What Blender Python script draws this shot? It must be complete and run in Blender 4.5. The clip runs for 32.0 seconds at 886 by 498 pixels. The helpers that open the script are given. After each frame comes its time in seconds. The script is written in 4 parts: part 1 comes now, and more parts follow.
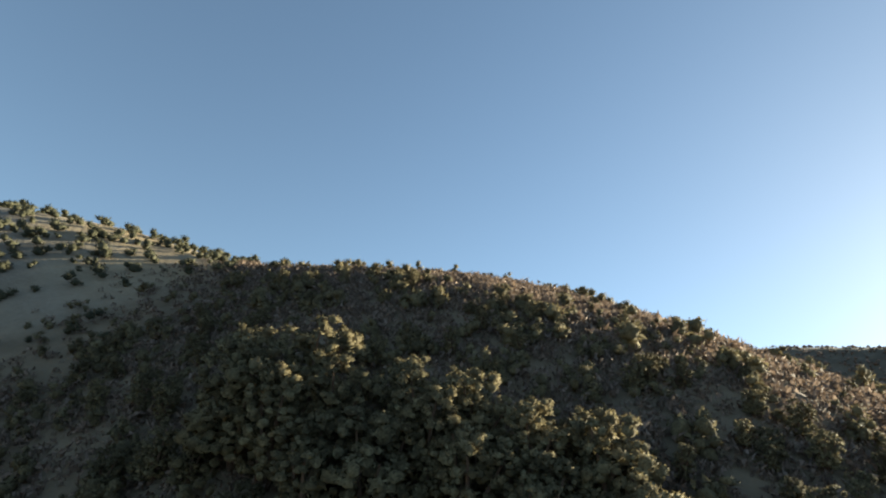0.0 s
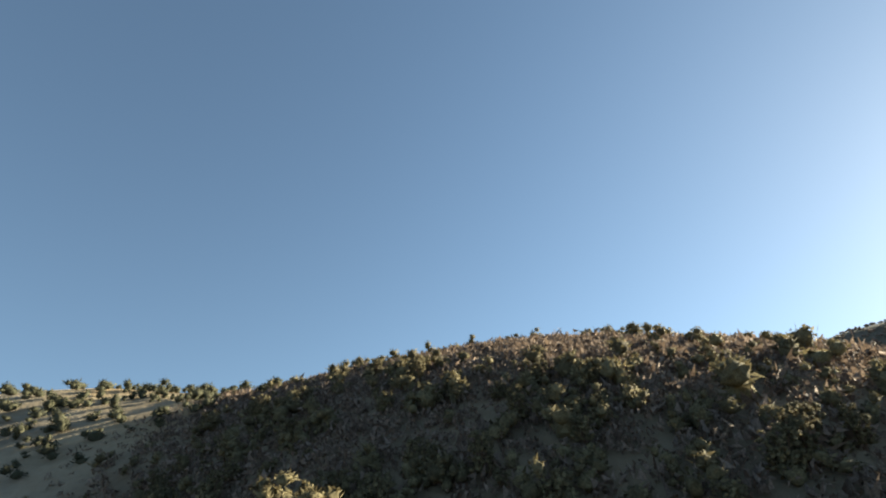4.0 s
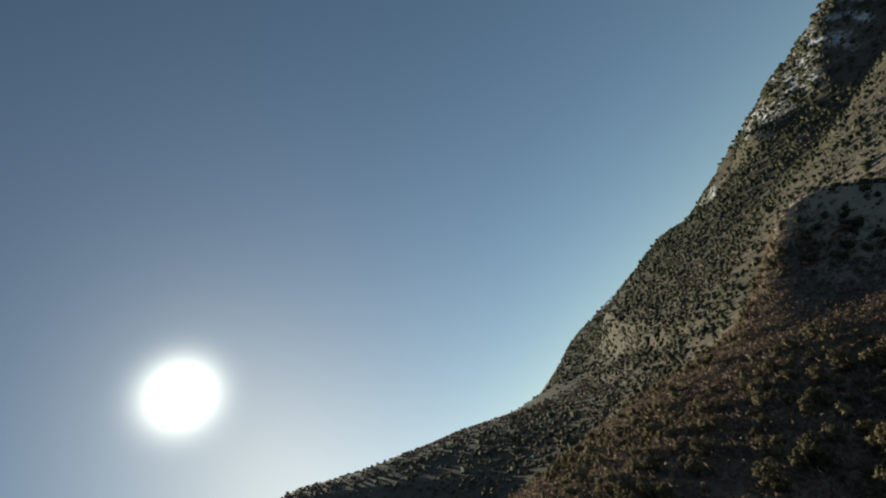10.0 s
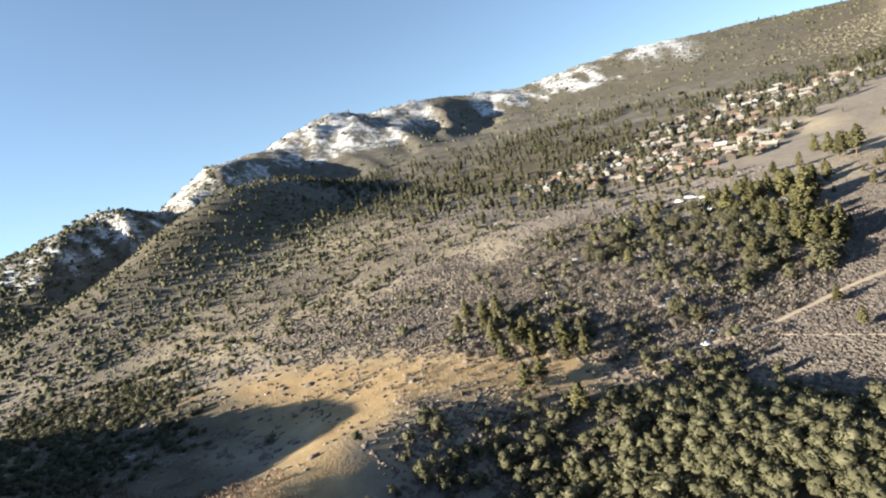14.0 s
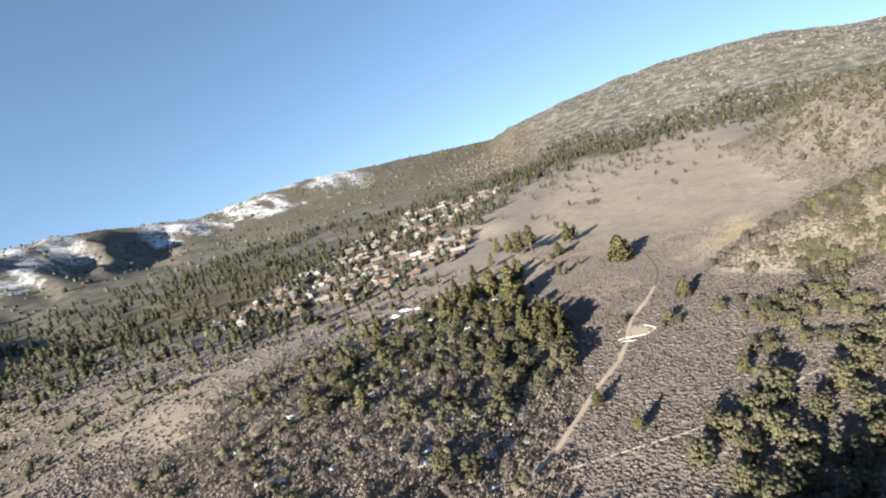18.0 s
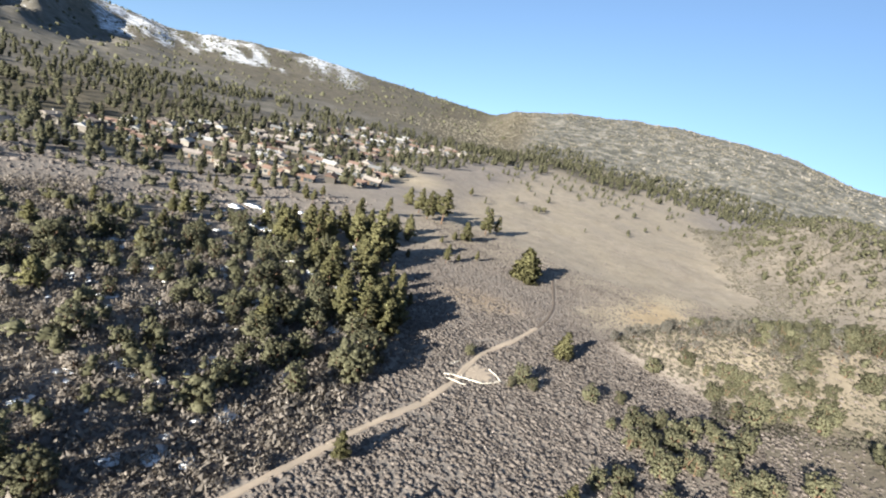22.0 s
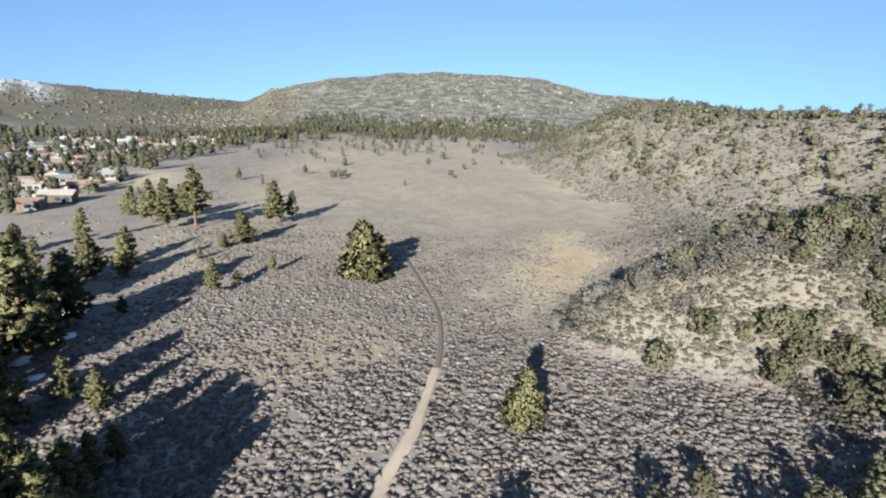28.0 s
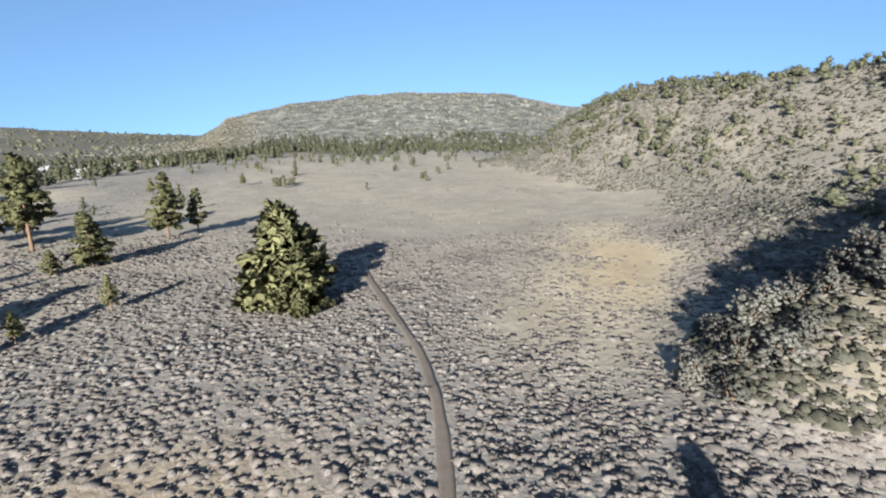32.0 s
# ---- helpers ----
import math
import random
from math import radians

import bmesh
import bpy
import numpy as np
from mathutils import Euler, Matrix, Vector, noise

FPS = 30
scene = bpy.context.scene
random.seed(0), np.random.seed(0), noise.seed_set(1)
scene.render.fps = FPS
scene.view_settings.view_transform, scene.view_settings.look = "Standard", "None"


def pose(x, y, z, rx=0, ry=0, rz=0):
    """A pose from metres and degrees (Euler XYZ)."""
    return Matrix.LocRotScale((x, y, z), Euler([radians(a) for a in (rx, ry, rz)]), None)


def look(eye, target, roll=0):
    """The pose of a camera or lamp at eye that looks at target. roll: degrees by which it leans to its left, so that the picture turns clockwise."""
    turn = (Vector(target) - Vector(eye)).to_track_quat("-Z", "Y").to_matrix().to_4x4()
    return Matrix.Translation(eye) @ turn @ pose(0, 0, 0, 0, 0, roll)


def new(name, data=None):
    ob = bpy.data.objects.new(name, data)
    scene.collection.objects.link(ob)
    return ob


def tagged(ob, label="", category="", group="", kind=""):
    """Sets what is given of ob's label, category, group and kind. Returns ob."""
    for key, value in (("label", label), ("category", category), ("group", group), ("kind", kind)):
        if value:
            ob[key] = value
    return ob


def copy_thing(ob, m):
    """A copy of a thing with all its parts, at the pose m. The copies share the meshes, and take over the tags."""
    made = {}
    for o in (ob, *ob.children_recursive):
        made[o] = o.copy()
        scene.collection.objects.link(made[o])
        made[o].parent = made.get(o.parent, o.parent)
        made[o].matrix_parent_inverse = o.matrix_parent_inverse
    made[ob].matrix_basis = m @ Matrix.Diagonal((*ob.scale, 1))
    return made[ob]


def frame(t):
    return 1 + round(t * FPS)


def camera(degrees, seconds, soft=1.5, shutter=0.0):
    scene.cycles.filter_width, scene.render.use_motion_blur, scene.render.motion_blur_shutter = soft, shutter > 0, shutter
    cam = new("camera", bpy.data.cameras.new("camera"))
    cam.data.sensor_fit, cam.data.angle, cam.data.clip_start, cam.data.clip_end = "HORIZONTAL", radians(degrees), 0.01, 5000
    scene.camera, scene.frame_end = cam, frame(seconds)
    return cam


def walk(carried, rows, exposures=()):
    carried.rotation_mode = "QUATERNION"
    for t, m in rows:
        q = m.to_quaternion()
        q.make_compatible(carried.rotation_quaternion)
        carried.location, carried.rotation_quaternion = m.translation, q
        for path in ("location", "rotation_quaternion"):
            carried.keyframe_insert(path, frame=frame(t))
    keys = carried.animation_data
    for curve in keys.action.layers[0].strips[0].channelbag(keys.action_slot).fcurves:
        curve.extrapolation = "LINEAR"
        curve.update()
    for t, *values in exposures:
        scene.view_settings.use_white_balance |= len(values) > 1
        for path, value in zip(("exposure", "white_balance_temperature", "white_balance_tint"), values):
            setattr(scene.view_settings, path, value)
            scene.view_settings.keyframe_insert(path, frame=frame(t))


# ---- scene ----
# ---- camera and its flight: seconds, place, heading, pitch, roll ----
cam = camera(81.8, 32.0, soft=2.05)
PATH = [
    (0, 4.99, -189.85, 59.86, 141.38, 16.01, 9.27), (0.5, 6.41, -191.07, 60.24, 138.89, 15.43, 4.58),
    (1, 8.41, -191.66, 60.71, 144.08, 18.42, -5.23), (1.5, 9.65, -192.85, 61.38, 145.19, 18.44, -8.99),
    (2, 9.54, -195.37, 61.87, 145.53, 18.92, -0.72), (2.5, 10.33, -197.43, 62.41, 146.68, 19.04, 1.83),
    (3, 10.98, -199.15, 62.92, 144.52, 20.23, 1.35), (3.5, 11.61, -200.61, 63.42, 141.39, 22.04, -1.10),
    (4, 12.33, -201.93, 63.90, 139.66, 23.99, -4.56), (4.5, 13.28, -203.22, 64.36, 141.64, 25.24, -8.24),
    (5, 14.56, -204.58, 64.81, 149.46, 24.71, -11.21), (5.5, 15.81, -206.08, 65.25, 157.29, 24.40, -10.85),
    (6, 16.66, -207.78, 65.71, 159.47, 26.93, -5.09), (6.5, 16.74, -209.76, 66.20, 164.86, 26.98, -4.43),
    (7, 18.16, -210.18, 66.93, 162.42, 30.32, -13.93), (7.5, 21.53, -208.97, 68.82, 171.31, 32.39, -30.77),
    (8, 26.21, -206.66, 71.51, 184.40, 33.22, -44.07), (8.5, 31.60, -203.76, 74.65, 196.08, 28.53, -47.02),
    (9, 37.21, -200.63, 78.05, 208.38, 23.82, -48.19), (9.5, 42.70, -197.47, 81.70, 217.67, 18.47, -45.66),
    (10, 47.67, -194.41, 85.75, 230.68, 10.52, -48.38), (10.5, 51.66, -191.25, 90.29, 238.90, 2.44, -54.42),
    (11, 54.74, -188.51, 94.07, 249.02, -0.93, -66.54), (11.5, 56.42, -185.70, 96.08, 262.71, -14.72, -55.09),
    (12, 56.08, -182.88, 95.98, 273.58, -14.08, -40.41), (12.5, 53.36, -179.99, 93.71, 279.98, -14.28, -33.06),
    (13, 49.42, -176.46, 90.51, 285.79, -15.81, -31.66), (13.5, 45.45, -171.58, 86.61, 294.95, -17.90, -25.23),
    (14, 42.12, -165.80, 82.89, 301.61, -16.33, -16.11), (14.5, 37.65, -161.44, 80.63, 305.32, -14.82, -15.61),
    (15, 32.35, -158.60, 79.53, 308.26, -11.49, -16.96), (15.5, 27.38, -155.32, 78.38, 313.50, -10.05, -16.17),
    (16, 22.27, -151.20, 77.51, 319.13, -9.55, -15.80), (16.5, 17.45, -146.41, 76.71, 324.78, -9.76, -15.64),
    (17, 13.20, -141.01, 75.75, 330.03, -10.43, -15.55), (17.5, 9.82, -135.02, 74.38, 334.47, -11.27, -15.45),
    (18, 7.62, -128.34, 72.33, 337.65, -12.00, -15.31), (18.5, 6.96, -121.16, 69.47, 343.25, -14.41, -8.88),
    (19, 6.75, -113.72, 66.64, 345.22, -16.13, -6.73), (19.5, 7.84, -106.00, 64.13, 345.40, -16.75, -3.07),
    (20, 9.17, -98.64, 61.72, 347.37, -17.29, 1.90), (20.5, 10.23, -91.84, 59.84, 349.19, -16.16, 2.84),
    (21, 13.33, -85.54, 58.70, 345.82, -16.93, 8.95), (21.5, 15.66, -79.35, 57.83, 343.57, -17.22, 14.76),
    (22, 14.28, -73.26, 55.65, 343.58, -16.81, 14.86), (22.5, 9.64, -67.38, 52.64, 341.55, -15.74, 8.47),
    (23, 5.03, -61.44, 50.01, 344.65, -14.66, 5.70), (23.5, 0.51, -55.41, 47.71, 347.28, -13.48, 1.16),
    (24, -1.73, -48.92, 45.83, 348.79, -12.37, 1.01), (24.5, -3.01, -42.58, 44.32, 348.80, -10.78, 0.90),
    (25, -4.88, -36.52, 43.61, 350.77, -8.72, -2.51), (25.5, -6.83, -30.60, 43.23, 354.21, -7.14, -7.35),
    (26, -8.34, -24.66, 42.74, 358.38, -6.84, -11.61), (26.5, -8.89, -18.58, 41.66, 362.46, -8.21, -13.21),
    (27, -7.97, -12.20, 39.55, 365.87, -11.34, -9.95), (27.5, -5.03, -5.84, 37.12, 366.97, -13.64, -5.99),
    (28, -0.00, -0.00, 35.00, 366.01, -15.78, 2.97), (28.5, 5.43, 4.94, 33.18, 365.28, -17.01, 15.35),
    (29, 6.71, 10.23, 31.14, 365.38, -17.45, 16.19), (29.5, 5.81, 15.58, 29.01, 364.05, -17.74, 13.25),
    (30, 3.64, 21.18, 26.67, 363.43, -18.09, 7.14), (30.5, 1.11, 26.81, 24.53, 364.27, -18.33, -1.09),
    (31, 0.11, 32.13, 22.88, 367.10, -16.56, -5.01), (31.5, 1.23, 37.77, 21.05, 370.02, -15.10, -3.45),
    (32, 3.46, 43.58, 19.28, 368.99, -12.87, -0.15),
    ]


def flown(x, y, z, heading, pitch, roll):
    h, p = radians(heading), radians(pitch)
    return look((x, y, z), (x + math.sin(h) * math.cos(p), y + math.cos(h) * math.cos(p), z + math.sin(p)), roll)


walk(cam, [(row[0], flown(*row[1:])) for row in PATH], [(0, 1.75, 7150, 0), (5, 1.6, 7000, 0), (7, 1.2, 6900, 0), (9, 0.5, 6850, -2), (10, 0.25, 6800, -2), (11, 0.3, 6650, 0), (12, 0.7, 6500, 2), (13, 1.4, 6550, 6), (14, 1.85, 6750, 6), (15, 1.95, 6600, 6), (18, 1.7, 6300, 8), (24, 1.7, 6050, 6), (30, 1.55, 5700, 4), (32, 1.6, 5700, 4)])

# ---- world, sun and exposure ----
SUN_AZ, SUN_EL = -159.6, 18.8
sun_way = Vector((math.sin(radians(SUN_AZ)) * math.cos(radians(SUN_EL)), math.cos(radians(SUN_AZ)) * math.cos(radians(SUN_EL)), math.sin(radians(SUN_EL))))
world = bpy.data.worlds.new("sky")
scene.world = world
world.use_nodes = True
wn, wl = world.node_tree.nodes, world.node_tree.links
sky = wn.new("ShaderNodeTexSky")
sky.sky_type, sky.sun_disc = "NISHITA", False
sky.sun_elevation, sky.sun_rotation = radians(SUN_EL), radians(SUN_AZ % 360)
sky.altitude, sky.air_density, sky.dust_density, sky.ozone_density = 1600, 1.0, 0.7, 1.4
wn["Background"].inputs["Strength"].default_value = 0.07
# sun disc, bright air round it and overexposed glare, added to the sky
way_node = wn.new("ShaderNodeTexCoord")
lift = wn.new("ShaderNodeVectorMath")
lift.operation = "MULTIPLY_ADD"
lift.inputs[1].default_value, lift.inputs[2].default_value = (1, 1, 0.82), (0, 0, 0.22)
wl.new(way_node.outputs["Generated"], lift.inputs[0])
wl.new(lift.outputs[0], sky.inputs[0])
toward = wn.new("ShaderNodeVectorMath")
toward.operation = "DOT_PRODUCT"
toward.inputs[1].default_value = sun_way
wl.new(way_node.outputs["Generated"], toward.inputs[0])
total = sky.outputs[0]
for power, level in ((9000.0, 900.0), (800.0, 26.0), (70.0, 0.85), (9.0, 0.5)):
    p = wn.new("ShaderNodeMath")
    p.operation = "POWER"
    p.inputs[1].default_value = power
    p.use_clamp = True
    wl.new(toward.outputs["Value"], p.inputs[0])
    sc = wn.new("ShaderNodeVectorMath")
    sc.operation = "SCALE"
    sc.inputs[0].default_value = (level, level * 0.97, level * 0.92)
    wl.new(p.outputs[0], sc.inputs["Scale"])
    ad = wn.new("ShaderNodeVectorMath")
    wl.new(total, ad.inputs[0])
    wl.new(sc.outputs[0], ad.inputs[1])
    total = ad.outputs[0]
wl.new(total, wn["Background"].inputs["Color"])

sun_data = bpy.data.lights.new("sun", "SUN")
sun_data.energy, sun_data.angle, sun_data.color = 5.0, radians(0.5), (1.0, 0.92, 0.80)
sun_lamp = new("sun", sun_data)
sun_lamp.matrix_world = look(sun_way * 900, (0, 0, 0))


# ---- materials ----
def material(name, rough=0.9, metal=0.0):
    m = bpy.data.materials.new(name)
    m.use_nodes = True
    b = m.node_tree.nodes["Principled BSDF"]
    b.inputs["Roughness"].default_value, b.inputs["Metallic"].default_value = rough, metal
    b.inputs["Specular IOR Level"].default_value = 0.2
    return m, m.node_tree.nodes, m.node_tree.links, b


def noise_node(n, l, scale, detail=4.0, rough=0.6, coord="Object"):
    c = n.new("ShaderNodeTexCoord")
    t = n.new("ShaderNodeTexNoise")
    t.inputs["Scale"].default_value, t.inputs["Detail"].default_value, t.inputs["Roughness"].default_value = scale, detail, rough
    l.new(c.outputs[coord], t.inputs["Vector"])
    return t.outputs["Fac"]


def ramp(n, l, fac, stops):
    r = n.new("ShaderNodeValToRGB")
    while len(r.color_ramp.elements) < len(stops):
        r.color_ramp.elements.new(0.5)
    for e, (p, c) in zip(r.color_ramp.elements, stops):
        e.position, e.color = p, (*c, 1)
    l.new(fac, r.inputs["Fac"])
    return r.outputs["Color"]


def mix(n, l, fac, a, b, mode="MIX"):
    x = n.new("ShaderNodeMix")
    x.data_type, x.blend_type = "RGBA", mode
    for k, v in ((0, fac), (6, a), (7, b)):
        if isinstance(v, (int, float)):
            x.inputs[k].default_value = v
        elif isinstance(v, tuple):
            x.inputs[k].default_value = (*v, 1)
        else:
            l.new(v, x.inputs[k])
    return x.outputs[2]


def bumped(n, l, b, height, strength=0.5, dist=0.1):
    u = n.new("ShaderNodeBump")
    u.inputs["Strength"].default_value, u.inputs["Distance"].default_value = strength, dist
    l.new(height, u.inputs["Height"])
    l.new(u.outputs[0], b.inputs["Normal"])


def plain(name, base, dark=0.6, scale=3.0, rough=0.9, vary=0.25):
    """A surface of one colour with grain, stains and a shift from object to object."""
    m, n, l, b = material(name, rough)
    big = noise_node(n, l, scale * 0.15)
    fine = noise_node(n, l, scale)
    c = ramp(n, l, fine, [(0.3, tuple(v * dark for v in base)), (0.7, base)])
    c = mix(n, l, big, c, tuple(min(1, v * 1.25) for v in base))
    info = n.new("ShaderNodeObjectInfo")
    hsv = n.new("ShaderNodeHueSaturation")
    mp = n.new("ShaderNodeMapRange")
    mp.inputs["To Min"].default_value, mp.inputs["To Max"].default_value = 1 - vary, 1 + vary
    l.new(info.outputs["Random"], mp.inputs["Value"])
    l.new(mp.outputs[0], hsv.inputs["Value"])
    l.new(c, hsv.inputs["Color"])
    l.new(hsv.outputs[0], b.inputs["Base Color"])
    bumped(n, l, b, fine, 0.3, 0.05)
    return m


def leafy(name, stops, scale=0.5, deep=0.7):
    """Foliage: colour by clump, with a slow drift over the ground."""
    m, n, l, b = material(name, 0.85)
    g = n.new("ShaderNodeNewGeometry")
    c = ramp(n, l, g.outputs["Random Per Island"], stops)
    fine = noise_node(n, l, scale * 16, 5.0, 0.75)
    c = mix(n, l, deep, c, ramp(n, l, fine, [(0.36, (0.3, 0.3, 0.3)), (0.62, (1.2, 1.2, 1.2))]), "MULTIPLY")
    info = n.new("ShaderNodeObjectInfo")
    hsv = n.new("ShaderNodeHueSaturation")
    mp = n.new("ShaderNodeMapRange")
    mp.inputs["To Min"].default_value, mp.inputs["To Max"].default_value = 0.75, 1.25
    l.new(info.outputs["Random"], mp.inputs["Value"])
    l.new(mp.outputs[0], hsv.inputs["Value"])
    l.new(c, hsv.inputs["Color"])
    l.new(hsv.outputs[0], b.inputs["Base Color"])
    thin = n.new("ShaderNodeBsdfTranslucent")
    l.new(hsv.outputs[0], thin.inputs["Color"])
    both = n.new("ShaderNodeMixShader")
    both.inputs[0].default_value = 0.3
    l.new(b.outputs[0], both.inputs[1])
    l.new(thin.outputs[0], both.inputs[2])
    l.new(both.outputs[0], n["Material Output"].inputs["Surface"])
    return m


M_PINE = leafy("pine_needles", [(0.0, (0.125, 0.12, 0.056)), (0.5, (0.19, 0.178, 0.085)), (1.0, (0.265, 0.245, 0.12))])
M_YOUNG = leafy("young_pine_needles", [(0.0, (0.16, 0.152, 0.075)), (0.5, (0.225, 0.21, 0.104)), (1.0, (0.3, 0.277, 0.14))])
M_JUNIPER = leafy("juniper_leaves", [(0.0, (0.1, 0.097, 0.056)), (0.5, (0.155, 0.148, 0.088)), (1.0, (0.225, 0.214, 0.13))])
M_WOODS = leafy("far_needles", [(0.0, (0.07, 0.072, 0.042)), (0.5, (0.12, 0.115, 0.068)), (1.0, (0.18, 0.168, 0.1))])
M_SAGE = leafy("sage_leaves", [(0.0, (0.185, 0.155, 0.134)), (0.5, (0.235, 0.198, 0.171)), (1.0, (0.285, 0.242, 0.211))], 0.7, 0.5)
M_OAK = leafy("bare_scrub_twigs", [(0.0, (0.21, 0.18, 0.15)), (0.5, (0.29, 0.25, 0.21)), (1.0, (0.38, 0.33, 0.28))], 0.5, 0.55)
M_GREY = leafy("grey_scrub_twigs", [(0.0, (0.14, 0.129, 0.108)), (0.5, (0.185, 0.17, 0.142)), (1.0, (0.24, 0.222, 0.187))], 0.5, 0.5)
# ridge copies of juniper and oak, with its shade and glare in their colour
M_SHADE_NEEDLES = leafy("shade_toned_needles", [(0.0, (0.165, 0.13, 0.07)), (0.5, (0.255, 0.207, 0.11)), (1.0, (0.36, 0.297, 0.16))])
M_SHADE_TWIGS = leafy("shade_toned_twigs", [(0.0, (0.18, 0.126, 0.09)), (0.5, (0.26, 0.187, 0.137)), (1.0, (0.36, 0.265, 0.2))])
M_CHAPARRAL = leafy("chaparral_leaves", [(0.0, (0.12, 0.107, 0.08)), (0.5, (0.17, 0.152, 0.115)), (1.0, (0.225, 0.202, 0.158))], 0.5, 0.45)
# darker copy of chaparral for the spur, offsetting the sun it faces
M_DIM_CHAPARRAL = leafy("dim_chaparral_leaves", [(0.0, (0.1, 0.09, 0.064)), (0.5, (0.14, 0.127, 0.092)), (1.0, (0.19, 0.172, 0.13))], 0.7, 0.7)
M_BARK = plain("bark", (0.16, 0.10, 0.065), 0.5, 5)
M_LOG = plain("bleached_log", (0.62, 0.56, 0.47), 0.7, 4)
M_ROCK = plain("pale_granite", (0.28, 0.25, 0.21), 0.7, 1.2)
M_WALL = plain("house_wall_paint", (0.17, 0.152, 0.13), 0.85, 1.0, 0.8, 0.6)
M_ROOF = plain("roof_shingle", (0.20, 0.172, 0.15), 0.75, 2.0, 0.8, 0.6)
M_ROOFS = [M_ROOF, plain("rust_brown_roof", (0.19, 0.125, 0.095), 0.75, 2.0, 0.8, 0.4), plain("grey_roof", (0.22, 0.215, 0.205), 0.8, 2.0, 0.7, 0.4), plain("pale_metal_roof", (0.32, 0.31, 0.295), 0.85, 2.0, 0.5, 0.3)]
M_GLASS, _n, _l, _b = material("window_glass", 0.15)
_b.inputs["Base Color"].default_value = (0.03, 0.04, 0.05, 1)
M_DIRT = plain("trail_dirt", (0.35, 0.28, 0.21), 0.75, 1.5)
M_SNOW = plain("old_snow", (0.82, 0.83, 0.85), 0.9, 1.0, 0.7)


def ground_material():
    m, n, l, b = material("dry_mountain_ground", 0.95)

    def mask(name):
        a = n.new("ShaderNodeAttribute")
        a.attribute_name = name
        return a.outputs["Fac"]
    fine, mid, big = noise_node(n, l, 1.3, 6), noise_node(n, l, 0.16, 5), noise_node(n, l, 0.02, 4)
    sage = ramp(n, l, fine, [(0.3, (0.11, 0.092, 0.075)), (0.5, (0.16, 0.135, 0.11)), (0.72, (0.225, 0.191, 0.156))])
    sage = mix(n, l, big, sage, ramp(n, l, mid, [(0.3, (0.225, 0.192, 0.163)), (0.7, (0.34, 0.292, 0.247))]))
    grass = ramp(n, l, mid, [(0.3, (0.33, 0.265, 0.175)), (0.55, (0.43, 0.355, 0.24)), (0.75, (0.52, 0.435, 0.30))])
    grass = mix(n, l, 0.3, grass, ramp(n, l, fine, [(0.35, (0.28, 0.22, 0.13)), (0.7, (0.55, 0.45, 0.30))]))
    rust = ramp(n, l, mid, [(0.3, (0.3, 0.2, 0.1)), (0.7, (0.47, 0.33, 0.175))])
    wood_and_shade = ramp(n, l, noise_node(n, l, 0.09, 8, 0.75), [(0.35, (0.06, 0.052, 0.034)), (0.52, (0.108, 0.09, 0.061)), (0.7, (0.19, 0.155, 0.108))])
    # rock greyed in place of blue distance haze
    rock = ramp(n, l, noise_node(n, l, 0.05, 8, 0.7), [(0.4, (0.06, 0.06, 0.05)), (0.52, (0.122, 0.115, 0.099)), (0.68, (0.28, 0.258, 0.222))])
    snow = ramp(n, l, noise_node(n, l, 0.05, 6, 0.7), [(0.3, (0.70, 0.71, 0.74)), (0.7, (0.84, 0.85, 0.87))])
    c = mix(n, l, mask("grass"), sage, grass)
    c = mix(n, l, mask("rust"), c, rust)
    c = mix(n, l, mask("rock"), c, rock)
    c = mix(n, l, mask("wood_and_shade"), c, wood_and_shade)
    # snow keeps to broken patches inside its mask
    k = n.new("ShaderNodeMath")
    k.operation = "MULTIPLY_ADD"
    l.new(noise_node(n, l, 0.07, 10, 0.82), k.inputs[0])
    k.inputs[1].default_value = 6.0
    k2 = n.new("ShaderNodeMath")
    k2.operation = "MULTIPLY_ADD"
    l.new(mask("snow"), k2.inputs[0])
    k2.inputs[1].default_value, k2.inputs[2].default_value = 4.0, -6.1
    l.new(k2.outputs[0], k.inputs[2])
    k.use_clamp = True
    c = mix(n, l, k.outputs[0], c, snow)
    l.new(c, b.inputs["Base Color"])
    bumped(n, l, b, fine, 0.7, 0.35)
    return m


M_GROUND = ground_material()


# ---- the lie of the land ----
def lattice(i, j, seed):
    v = np.sin(i * 127.1 + j * 311.7 + seed * 74.7) * 43758.5453
    return v - np.floor(v)


def value_noise(x, y, seed):
    i, j = np.floor(x), np.floor(y)
    u, v = x - i, y - j
    u, v = u * u * (3 - 2 * u), v * v * (3 - 2 * v)
    a, b = lattice(i, j, seed), lattice(i + 1, j, seed)
    c, d = lattice(i, j + 1, seed), lattice(i + 1, j + 1, seed)
    return (a + (b - a) * u) * (1 - v) + (c + (d - c) * u) * v


def fbm(x, y, size, octaves=4, seed=1):
    total, amp, norm = 0, 1.0, 0
    for o in range(octaves):
        total = total + amp * (value_noise(x / size * 2**o + 17.3 * o, y / size * 2**o - 9.1 * o, seed + o) - 0.5)
        norm, amp = norm + amp, amp * 0.5
    return total / norm * 2


def step(a, b, x):
    t = np.clip((x - a) / (b - a), 0, 1)
    return t * t * (3 - 2 * t)


def mound(x, y, cx, cy, sx, sy, turn, height, sharp=2.0):
    c, s = math.cos(radians(turn)), math.sin(radians(turn))
    u, v = ((x - cx) * c + (y - cy) * s) / sx, (-(x - cx) * s + (y - cy) * c) / sy
    return height * np.exp(-(np.sqrt(u * u + v * v + 1e-9) ** sharp))


